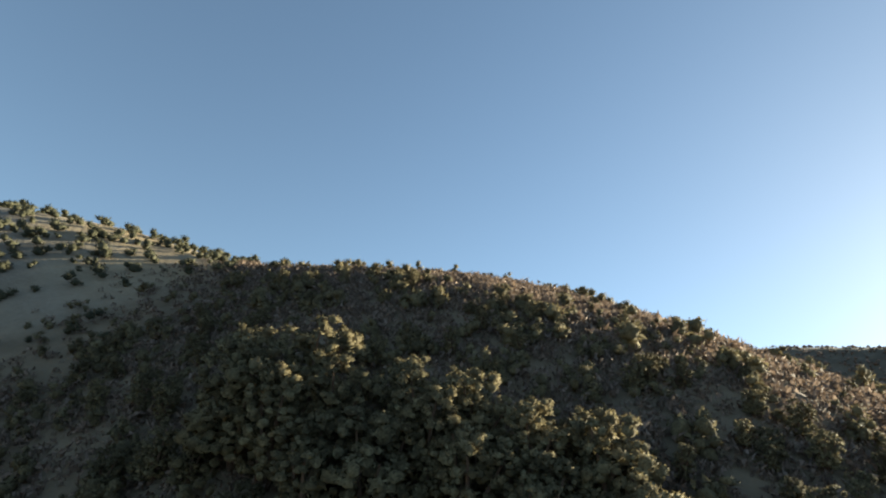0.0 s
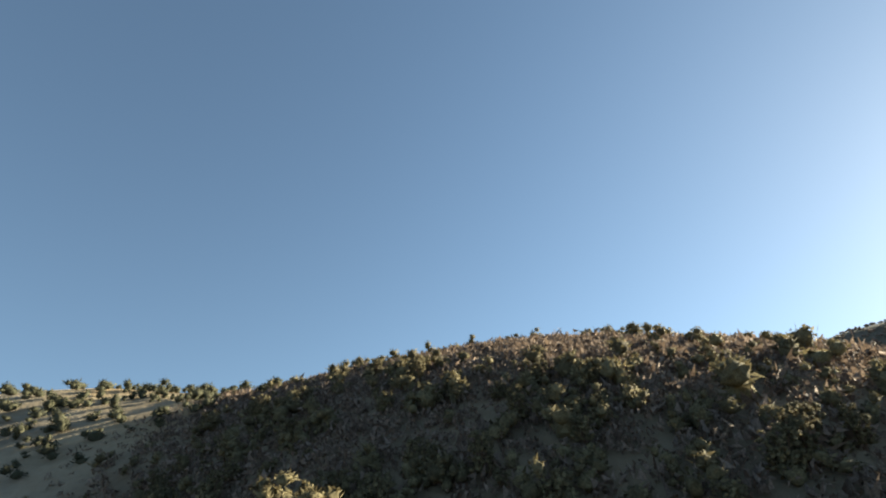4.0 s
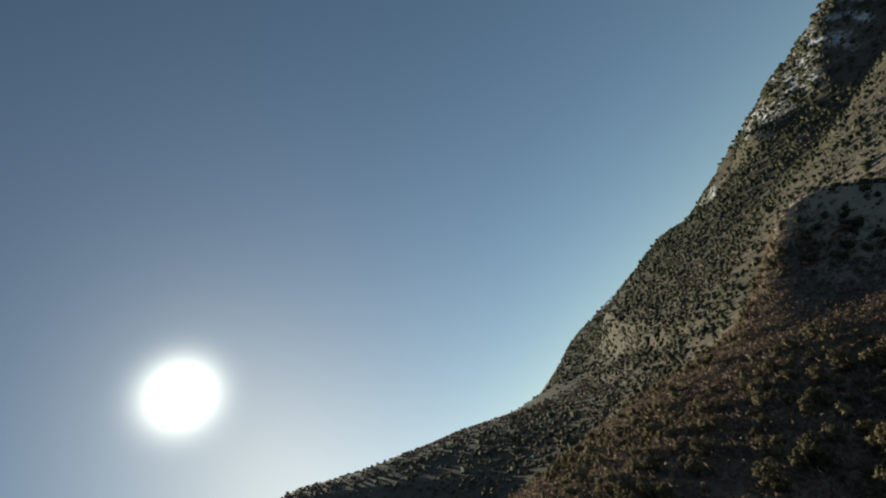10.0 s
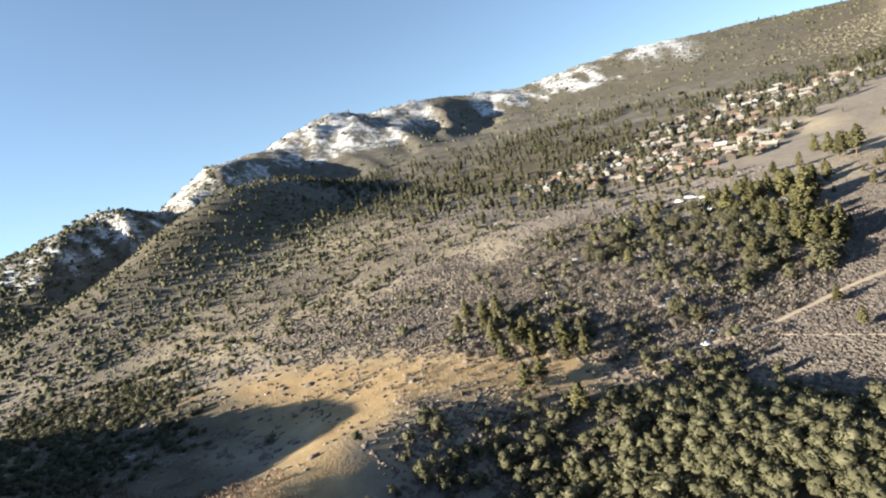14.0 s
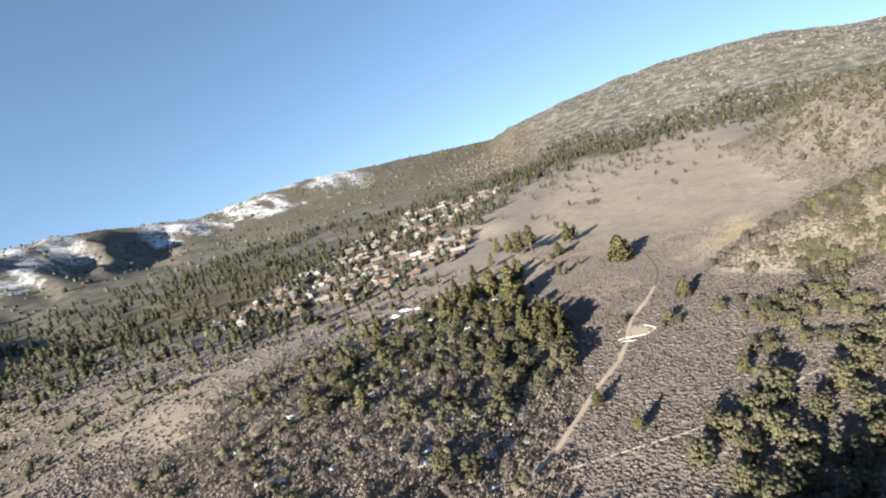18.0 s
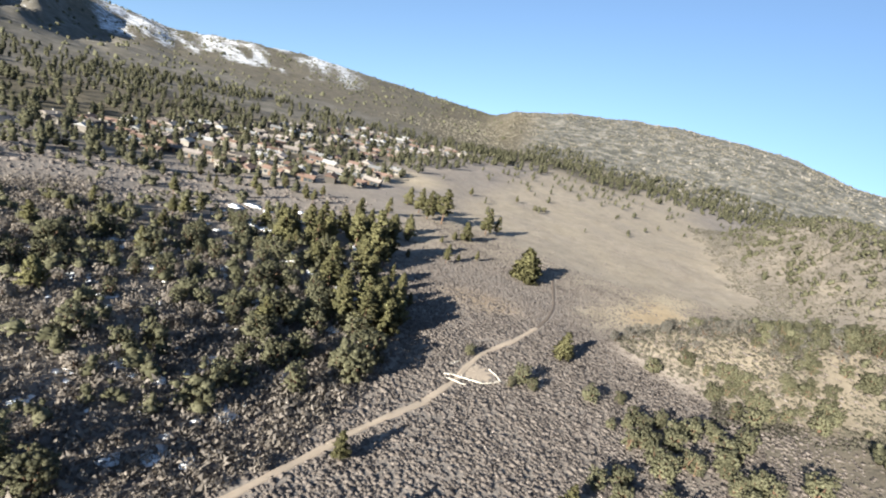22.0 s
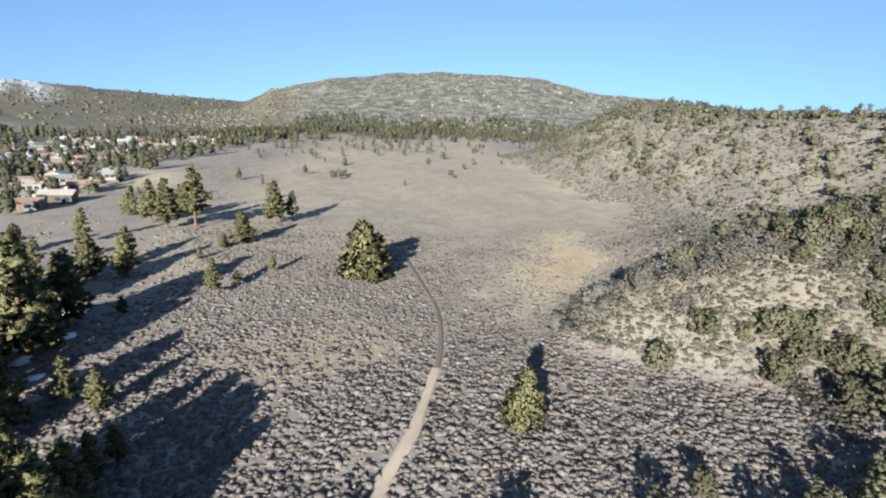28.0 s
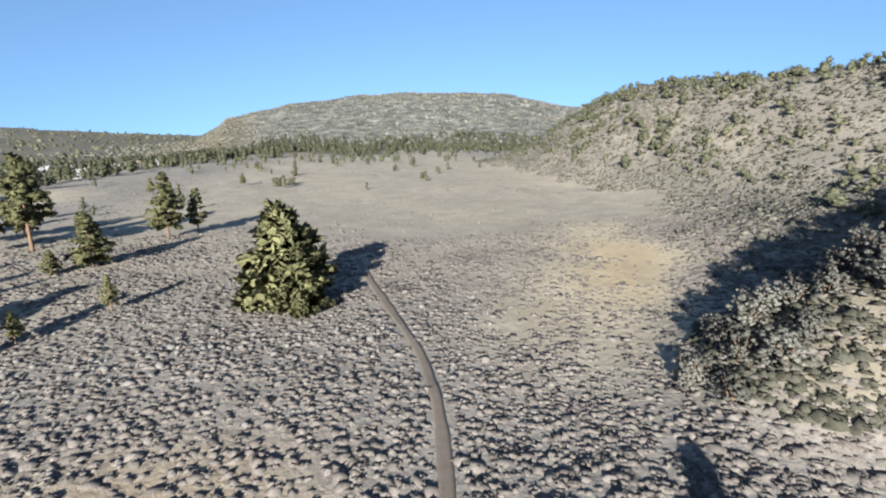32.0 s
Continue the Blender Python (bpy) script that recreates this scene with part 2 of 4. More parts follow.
# hills: centre, half-widths, turn, height, sharpness
# (-128, -234): knob set to throw a tongue of shade
MOUNDS = [(63.6, -277.4, 156, 88.4, -1.3, 81.3, 1.94), (32, -227, 60, 26, 0, 5, 2.0), (135, -222, 34, 34, 0, 7, 2.0), (262, -195, 105, 148, 25.5, 92.8, 2.2), (-128, -234, 37, 17, -20, 26, 2.0),
          # last two: rib raised to catch sun, unseen knoll added for its shadow
          (150.1, 206.3, 46.1, 155.3, 6.9, 36.3, 3.0), (195.3, 352.1, 66, 92.6, -24.9, 20.8, 2.7), (140, -60, 60, 150, 0, 44, 2.4), (95, 95, 30, 45, 0, 5, 2.0), (-520, -50, 190, 74, -45, 50, 2.0), (-610, -150, 230, 70, -45, -26, 2.0), (-50, -160, 20, 52, 17.5, 7, 2.0), (32, -88, 46, 22, 8, 17, 2.2)]
# the far skyline round (0, -60): bearing, height of the crest, where the rise starts, where it crests
SKYLINE = [(0, 91, 720, 1250), (5, 92, 720, 1250), (10, 92, 720, 1250), (15, 90, 740, 1250), (20, 69, 760, 1280), (28, 62, 800, 1350), (40, 62, 900, 1600), (60, 60, 900, 1600), (110, 80, 400, 900), (150, 90, 330, 620), (170, 115, 330, 640), (176, 135, 330, 660), (184, 149, 320, 660), (193, 131, 320, 660), (200, 86, 320, 660), (207, 48, 320, 660), (213, 6, 320, 660), (220, -30, 330, 760), (227, -62, 700, 1200), (235, -64, 760, 1200), (242, -29, 640, 900), (248, 11, 640, 790), (254, 40, 630, 770), (258, 46, 625, 760), (263, 61, 625, 760), (268, 36, 630, 760), (274, 77, 650, 790), (281, 70, 690, 900), (290, 113, 620, 1250), (295, 89, 500, 1500), (300, 86, 600, 1600),
           (304, 76, 650, 1700), (313, 21, 700, 1900), (320, 42, 700, 2000), (326, 48, 700, 2000), (332, 35, 700, 2000), (338, 20, 700, 2000), (345, 10, 700, 1900), (348, 54, 720, 1300), (353, 73, 720, 1250), (357, 81, 720, 1250), (360, 91, 720, 1250)]


def spur(x, y):
    """A rocky spur that climbs from the meadow to the eastern hill, steeper on its sunny side."""
    u, v = (x - 25) * 0.9648 - (y - 77) * 0.2631, (x - 25) * 0.2631 + (y - 77) * 0.9648
    crest = np.interp(u, [2.5, 8, 14, 21, 28, 37, 47, 62, 95], [0, 4.4, 8.6, 11.8, 14.4, 16.2, 17, 15.5, 7])
    return crest * np.exp(-(np.abs(v) / np.where(v < 0, 6.0 + 0.04 * np.clip(u, 0, 60), 8.0 + 0.22 * np.clip(u, 0, 60))) ** 2.3)


def base_land(x, y):
    return spur(x, y) - 9 * step(70, 220, -x) * step(20, 140, y) + 5 * step(20, 60, -x) * step(60, -40, y) * step(220, 120, -x)


def spot(x, y, cx, cy, sx, sy, turn=0, soft=0.25):
    c, s = math.cos(radians(turn)), math.sin(radians(turn))
    u, v = ((x - cx) * c + (y - cy) * s) / sx, (-(x - cx) * s + (y - cy) * c) / sy
    return 1 - step(1 - soft, 1 + soft, np.sqrt(u * u + v * v))


def land_masks(x, y, h, n1, n2):
    r, a = np.hypot(x, y + 60), np.degrees(np.arctan2(x, y + 60)) % 360
    grass = spot(x + n2 * 9, y + n1 * 12, 37, 117, 14, 40, -23, 0.45) * 0.78
    grass = np.maximum(grass, (0.05 + 0.22 * step(-0.2, 0.5, n2 + 0.6 * n1)) * step(1.6, 4.0, h + n2) * step(24, 32, x) * step(620, 520, r) * step(-120, -80, y))
    grass = np.maximum(grass, 0.8 * step(-0.6, 0.1, n1) * step(-60, -110, x) * step(40, -30, y) * step(600, 300, r))
    grass = np.maximum(grass, 0.55 * spot(x + n1 * 16, y + n2 * 8, -100, -122, 95, 34, 38, 0.5))
    grass = np.maximum(grass, 0.95 * step(84, 98, x + n2 * 10) * step(-110, -160, y) * step(-0.8, 0.0, n1))
    grass = np.maximum(grass, 0.8 * spot(x + n1 * 20, y + n2 * 14, -350, 540, 62, 22, -35, 0.4))
    grass = np.maximum(grass, 0.5 * spot(x + n1 * 16, y + n2 * 8, -118, 212, 42, 24, 35, 0.5))
    grass = np.maximum(grass, (0.34 + 0.16 * n2) * step(80, 130, y + n1 * 14) * step(620, 560, y) * step(-75, -50, x) * step(110, 80, x) * step(4.0, 2.0, h))
    grass = grass * (1 - 0.9 * spot(x, y, 34, -90, 72, 40, 8, 0.3))
    rust = spot(x + n2 * 6, y + n1 * 6, -11, 66, 12, 7, 10, 0.5) * 0.36
    rust = np.maximum(rust, 1.0 * spot(x + n1 * 10, y + n2 * 6, -100, -126, 80, 20, 38, 0.5) * step(-0.9, -0.1, n2))
    rust = np.maximum(rust, 1.0 * spot(x + n2 * 6, y + n1 * 6, -64, -146, 46, 13, -52, 0.5) * step(-0.9, -0.1, n2))
    rust = np.maximum(rust, 0.9 * step(84, 98, x + n2 * 10) * step(-110, -160, y) * step(-0.6, 0.1, n1))
    rust = np.maximum(rust, 0.8 * spot(x + n2 * 5, y + n1 * 5, -66, -92, 34, 7, 38, 0.5))
    # ridge ground browned to suit its shade and the glare over it
    rust = np.maximum(rust, 0.6 * step(-172, -195, y) * step(98, 84, x + n2 * 10) * step(-90, -60, x))
    rust = np.maximum(rust, 0.45 * spot(x + n2 * 5, y + n1 * 6, 39, 113, 7, 17, -23, 0.6))
    rock = step(700, 800, r) * step(-14, -8, np.where(a > 180, a - 360, a)) * step(60, 40, np.where(a > 180, a - 360, a))
    rock = np.maximum(rock, step(250, 330, r) * step(225, 240, a) * step(275, 268, a) * 0.5)
    wood_and_shade = np.maximum(step(-120, -170, x) * step(60, 120, y) * step(240, 330, r), step(470, 560, y + n1 * 30) * step(60, 0, x) + step(600, 660, y + n1 * 30)) * (1 - rock)
    wood_and_shade = np.maximum(wood_and_shade, step(300, 420, r) * step(213, 222, a) * step(312, 300, a) * 0.9)
    # ridge ground darkened to match the shade it lies in
    wood_and_shade = np.maximum(wood_and_shade, (0.4 + 0.3 * step(-0.3, 0.3, n2)) * step(-165, -195, y) * step(98, 84, x + n2 * 10) * step(-90, -50, x))
    wood_and_shade = np.maximum(wood_and_shade, 0.65 * step(-130, -220, x) * step(60, -20, y) * step(0.4, -0.3, n1))
    # western slopes, wooded and darkened further for shade on their spurs
    wood_and_shade = np.maximum(wood_and_shade, step(420, 600, r) * step(225, 235, a) * step(312, 300, a))
    wood_and_shade = np.maximum(wood_and_shade, 0.85 * step(290, 340, r) * step(150, 160, a) * step(238, 228, a))
    # shoulder, hill and spur darkened, most on the spur front, to offset direct sun
    wood_and_shade = np.maximum(wood_and_shade, 0.06 * step(84, 98, x + n2 * 10) * step(-110, -160, y) * step(-0.9, 0.3, n2))
    wood_and_shade = np.maximum(wood_and_shade, (0.28 - 0.16 * step(-0.2, 0.4, n2) + 0.42 * step(88, 78, y)) * step(1.6, 4.0, h + n2) * step(24, 32, x) * step(620, 520, r) * step(-120, -80, y))
    # knoll ground darkened to stand in for shade between its trees
    wood_and_shade = np.maximum(wood_and_shade, 0.95 * spot(x + n2 * 8, y + n1 * 8, 34, -90, 72, 40, 8, 0.3))
    # two dark patches painted in for the shade lying in the hollow
    wood_and_shade = np.maximum(wood_and_shade, 0.95 * spot(x + n1 * 10, y + n2 * 6, -145, -190, 58, 27, 36, 0.4))
    wood_and_shade = np.maximum(wood_and_shade, 0.95 * spot(x + n1 * 5, y + n2 * 5, -100, -186, 44, 15, 36, 0.4))
    far = step(430, 560, r) * step(246, 262, a) * step(346, 338, a)
    wood_and_shade = wood_and_shade * (1 - 0.6 * far)
    rock = np.maximum(rock, 0.75 * far)
    streak = step(-0.75, 0.3, fbm(a + h * 0.04, h / 14, 1.1, 3, 70))
    snow = (0.92 - 0.2 * step(328, 334, a)) * step(1000, 1200, r) * step(302, 308, a) * step(344, 328, a) * step(-30, 8, h) * (0.56 + 0.44 * streak)
    snow = np.maximum(snow, 0.88 * step(720, 860, r) * step(277, 282, a) * step(306, 301, a) * step(0, 24, h) * (0.75 + 0.25 * streak))
    snow = np.maximum(snow, 1.0 * step(470, 560, r) * step(236, 250, a) * step(284, 279, a) * step(-24, 14, h) * (0.58 + 0.3 * streak))
    snow = np.maximum(snow, 0.8 * step(600, 800, r) * step(222, 232, a) * step(250, 244, a))
    snow = np.maximum(snow, 0.9 * spot(x + n2 * 3, y, -117, -183, 9, 4, 36, 0.6))
    snow = np.maximum(snow, 0.55 * spot(x, y, -62, 28, 40, 60, 20, 0.4))
    return {"grass": grass, "rust": rust, "rock": rock, "wood_and_shade": wood_and_shade, "snow": snow}



def height(x, y):
    x, y = np.asarray(x, float), np.asarray(y, float)
    h = base_land(x, y)
    for m in MOUNDS:
        h = h + mound(x, y, *m)
    r, a = np.hypot(x, y + 60), np.degrees(np.arctan2(x, y + 60))
    far = np.interp(a % 360, [p[0] for p in SKYLINE], [p[1] for p in SKYLINE])
    start = np.interp(a % 360, [p[0] for p in SKYLINE], [p[2] for p in SKYLINE])
    crest = np.interp(a % 360, [p[0] for p in SKYLINE], [p[3] for p in SKYLINE])
    k = step(start, crest, r)
    top = far
    h = h * (1 - k) + (top + (fbm(x, y, 300, 5, 3) * 0.10 + fbm(x, y, 110, 3, 5) * 0.03) * np.clip(top + 60, 25, 200) - np.abs(fbm(x, y, 170, 4, 41)) * step(215, 240, a % 360) * step(345, 310, a % 360) * 34 - np.abs(fbm(x, y, 75, 3, 44)) * step(235, 250, a % 360) * 13) * k
    spurs = 1 - np.abs(fbm(a % 360 + 3 * fbm(x, y, 120, 2, 61), r / 90, 7, 3, 62)) * 2.6
    h = h + spurs * 22 * 4 * k * (1 - k) * step(210, 225, a % 360) * step(318, 300, a % 360)
    h = h - np.maximum(0, r - 1.12 * crest) * 0.14
    rough = step(40, 250, r) * 1.5 + 0.35
    return h + fbm(x, y, 60, 4, 9) * rough + fbm(x, y, 9, 2, 12) * 0.22


def masks(x, y, h):
    n1, n2 = fbm(x, y, 40, 4, 21), fbm(x, y, 14, 3, 25)
    return land_masks(x, y, h, n1, n2)


def ground_sheet():
    na, nr = 640, 300
    rings = np.r_[0.0, 6.0 * 1.0224 ** np.arange(nr)]
    rings = rings[rings < 4700]
    ang = np.arange(na) * 2 * np.pi / na
    R, A = np.meshgrid(rings[1:], ang, indexing="ij")
    X, Y = R * np.sin(A), R * np.cos(A) - 60
    Z = height(X, Y)
    co = np.stack([X, Y, Z], -1).reshape(-1, 3)
    nrr = len(rings) - 1
    i, j = np.meshgrid(np.arange(nrr - 1), np.arange(na), indexing="ij")
    j2 = (j + 1) % na
    quads = np.stack([i * na + j, i * na + j2, (i + 1) * na + j2, (i + 1) * na + j], -1).reshape(-1, 4)[:, ::-1]
    c = len(co)
    co = np.vstack([co, [[0, -60, float(height(0, -60))]]])
    me = bpy.data.meshes.new("ground")
    fan = [(int(k), int((k + 1) % na), c) for k in range(na)]
    me.from_pydata(co.tolist(), [], quads.tolist() + [f[::-1] for f in fan])
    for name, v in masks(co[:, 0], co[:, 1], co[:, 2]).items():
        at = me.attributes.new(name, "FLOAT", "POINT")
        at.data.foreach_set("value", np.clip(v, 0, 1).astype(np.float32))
    me.polygons.foreach_set("use_smooth", np.ones(len(me.polygons), bool))
    me.materials.append(M_GROUND)
    me.update()
    return tagged(new("ground", me), "dry high valley floor rising into brushy hills", "ground", kind="structure")


ground = ground_sheet()


# ---- helpers for things ----
def part(name, bm, mat, parent, label=""):
    me = bpy.data.meshes.new(name)
    bm.to_mesh(me)
    bm.free()
    me.materials.append(mat)
    ob = new(name, me)
    ob.parent = parent
    return tagged(ob, label)


def thing(name, x, y, z, label, category, group=""):
    e = new(name)
    e.location = (x, y, z)
    e.empty_display_size = 0.5
    return tagged(e, label, category, group)


def mesh_from(name, co, faces, mat, smooth=False, normals=None):
    me = bpy.data.meshes.new(name)
    me.from_pydata(np.asarray(co).tolist(), [], faces if isinstance(faces, list) else np.asarray(faces).tolist())
    if smooth or normals is not None:
        me.polygons.foreach_set("use_smooth", np.ones(len(me.polygons), bool))
    me.materials.append(mat)
    me.update()
    if normals is not None:
        # leaves take the shading of the mass they belong to
        me.normals_split_custom_set_from_vertices((normals / (np.linalg.norm(normals, axis=1, keepdims=True) + 1e-9)).tolist())
    return me


def ico(sub=1):
    bm = bmesh.new()
    bmesh.ops.create_icosphere(bm, subdivisions=sub, radius=1)
    co = np.array([v.co[:] for v in bm.verts])
    f = np.array([[v.index for v in p.verts] for p in bm.faces])
    bm.free()
    return co, f


ICO0, ICO1 = ico(1), ico(2)


def tuft(seed, leaves, size=1.0):
    """A unit ball of leaf sprays: some stand out from the middle, some lie on its skin, with gaps between."""
    g = np.random.default_rng(seed)
    v, f = [], []
    for k in range(leaves):
        z = -0.25 + 1.25 * (k + 0.5) / leaves
        a = k * 2.39996 + g.normal(0, 0.3)
        s = math.sqrt(max(0.0, 1 - min(z, 1) ** 2))
        d = np.array([math.cos(a) * s, math.sin(a) * s, z])
        t = np.cross(d, g.normal(0, 1, 3))
        t /= np.linalg.norm(t) + 1e-9
        b = np.cross(d, t)
        i = len(v)
        w = (0.30 + 0.16 * g.random()) * size
        if k % 3 == 0:
            v += [d * 0.8 - b * w * 1.1, d * 0.85 - t * w, d * 1.2 + b * w * 1.3, d * 0.85 + t * w]
        else:
            c = d * (0.72 + 0.16 * g.random())
            v += [c - t * w - b * w * 0.3, c - b * w * 1.1 + d * 0.12, c + t * w + d * 0.1, c + b * w * 1.1 - d * 0.1]
        n = np.cross(v[i + 1] - v[i], v[i + 2] - v[i])
        f.append((i, i + 1, i + 2, i + 3) if n @ d > 0 else (i + 3, i + 2, i + 1, i))
    return np.array(v), np.array(f)


TUFT_S = tuft(1, 11)
BALL8 = (np.array([(1, 0, 0.1), (0, 1, -0.1), (-1, 0, 0.1), (0, -1, -0.1), (0.1, 0.1, 1), (0, 0, -1)]), np.array([(0, 1, 4), (1, 2, 4), (2, 3, 4), (3, 0, 4), (1, 0, 5), (2, 1, 5), (3, 2, 5), (0, 3, 5)]))
OCTA = (np.array([(1, 0, 0), (-0.5, 0.87, 0), (-0.5, -0.87, 0), (0.3, 0.5, 0.75), (-0.6, 0, 0.7), (0.3, -0.5, 0.8)]), np.array([(0, 3, 5), (0, 1, 3), (1, 4, 3), (1, 2, 4), (2, 5, 4), (2, 0, 5), (3, 4, 5)]))


def dome():
    """A low rounded shrub: a six-cornered skirt and a three-cornered top."""
    v = [(math.cos(k * 1.047), math.sin(k * 1.047), 0.0) for k in range(6)] + [(0.6 * math.cos(0.52 + k * 2.094), 0.6 * math.sin(0.52 + k * 2.094), 0.75) for k in range(3)]
    return np.array(v), np.array([(0, 1, 6), (1, 2, 6), (2, 7, 6), (2, 3, 7), (3, 4, 7), (4, 8, 7), (4, 5, 8), (5, 0, 8), (0, 6, 8), (6, 7, 8)])


DOME = dome()


def hummock():
    """A low cushion shrub with short ragged twig tips breaking its outline."""
    g = np.random.default_rng(5)
    v, f = [tuple(p) for p in DOME[0] * np.array([0.86, 0.86, 0.8])], [tuple(q) for q in DOME[1].tolist()]
    for k in range(8):
        a = k * 2.4 + 0.5 * g.random()
        d = np.array([math.cos(a), math.sin(a), 0.3 + 1.1 * g.random()])
        d /= np.linalg.norm(d)
        s = np.cross(d, g.normal(0, 1, 3))
        s *= (0.24 + 0.14 * g.random()) / (np.linalg.norm(s) + 1e-9)
        s = s if np.cross(s, d)[2] > 0 else -s
        i = len(v)
        v += [tuple(d * 0.4 - s), tuple(d * 0.4 + s), tuple(d * (0.8 + 0.28 * g.random()) + s * (g.random() - 0.5))]
        f.append((i, i + 1, i + 2))
    return np.array(v), np.array(f)


HUMMOCK = hummock()


def bush():
    """A low twiggy shrub: a flat mound with ragged twig sprays standing out of it all round."""
    g = np.random.default_rng(8)
    v, f = [tuple(p) for p in DOME[0] * np.array([0.82, 0.82, 0.62])], [tuple(q) for q in DOME[1].tolist()]
    for k in range(11):
        a = k * 2.4 + 0.5 * g.random()
        rise = 0.25 + 0.75 * g.random()
        d = np.array([math.cos(a), math.sin(a), rise])
        d /= np.linalg.norm(d)
        s = np.cross(d, g.normal(0, 1, 3))
        s *= (0.16 + 0.12 * g.random()) / (np.linalg.norm(s) + 1e-9)
        s = s if np.cross(s, d)[2] > 0 else -s
        i = len(v)
        v += [tuple(d * 0.42 - s), tuple(d * 0.42 + s), tuple(d * (0.98 + 0.3 * g.random()) + s * (g.random() - 0.5))]
        f.append((i, i + 1, i + 2))
    return np.array(v), np.array(f)


BUSH = bush()
TUFT_T = (tuft(4, 10)[0], tuft(4, 10)[1][:, 1:])
# a solid heart with ragged leaves standing out of it
LEAFBALL = (np.vstack([ICO0[0] * 0.74, tuft(6, 26, 0.56)[0]]), np.vstack([ICO0[1], tuft(6, 26, 0.56)[1][:, 1:] + len(ICO0[0])]))


def clumps(rng, centres, sizes, base=ICO0, jag=0.45, flat=0.75):
    """Uneven little leaf masses at the centres: co, faces and outward ways of one mesh."""
    v, f = base
    n = len(centres)
    co = v[None] * (1 + jag * (rng.random((n, len(v), 1)) * 2 - 1))
    co = co * np.asarray(sizes)[:, None, None] * np.array([1, 1, flat]) * (0.72 + 0.56 * rng.random((n, 1, 3)))
    a = rng.random(n) * 6.283
    c, s = np.cos(a)[:, None], np.sin(a)[:, None]
    co = np.stack([co[..., 0] * c - co[..., 1] * s, co[..., 0] * s + co[..., 1] * c, co[..., 2]], -1)
    way = co / (np.linalg.norm(co, axis=-1, keepdims=True) + 1e-9) + rng.normal(0, 0.22, co.shape) + np.array([0, 0, 0.25])
    co = co + np.asarray(centres)[:, None]
    return co.reshape(-1, 3), (f[None] + (np.arange(n) * len(v))[:, None, None]).reshape(-1, f.shape[1]), way.reshape(-1, 3)


def crown_mesh(rng, cs, ss, ws, mat, flat, spray, middle):
    """Leaf masses and sprays, shaded by their own mass and by the whole crown."""
    co, fa, way = clumps(rng, cs, [v * 1.15 for v in ss], LEAFBALL, 0.26, flat)
    sco, sfa = sprays(rng, cs, ws, [s * spray for s in ss])
    sco = np.array(sco)
    n = len(co)
    out = np.vstack([co, sco]) - np.array(middle)
    out = out / (np.linalg.norm(out, axis=1, keepdims=True) + 1e-9)
    own = np.vstack([way, np.repeat(np.repeat(np.array(ws), 7, axis=0), 5, axis=0)])
    return mesh_from("crown", np.vstack([co, sco]), [tuple(f) for f in fa.tolist()] + [tuple(i + n for i in f) for f in sfa], mat, True, own * 0.7 + out * 0.8)


def limb(bm, a, b, r0, r1, seg=6):
    a, b = Vector(a), Vector(b)
    d = b - a
    m = Matrix.Translation((a + b) / 2) @ d.to_track_quat("Z", "Y").to_matrix().to_4x4()
    bmesh.ops.create_cone(bm, cap_ends=True, segments=seg, radius1=r0, radius2=r1, depth=d.length, matrix=m)


def sprays(rng, tips, ways, sizes):
    """Needle sprays: thin bent blades in tufts, with gaps between."""
    co, fa = [], []
    for c, w, s in zip(tips, ways, sizes):
        for k in range(7):
            d = np.array(w) * 0.55 + rng.normal(0, 0.75, 3)
            d /= np.linalg.norm(d) + 1e-6
            side = np.cross(d, rng.normal(0, 1, 3))
            side /= np.linalg.norm(side) + 1e-6
            i = len(co)
            L, wd = s * (0.7 + 0.6 * rng.random()), s * 0.30
            co += [c - side * wd * 0.5, c + side * wd * 0.5, c + d * L * 0.6 + side * wd, c + d * L, c + d * L * 0.6 - side * wd]
            fa.append((i, i + 1, i + 2, i + 3, i + 4))
    return co, fa


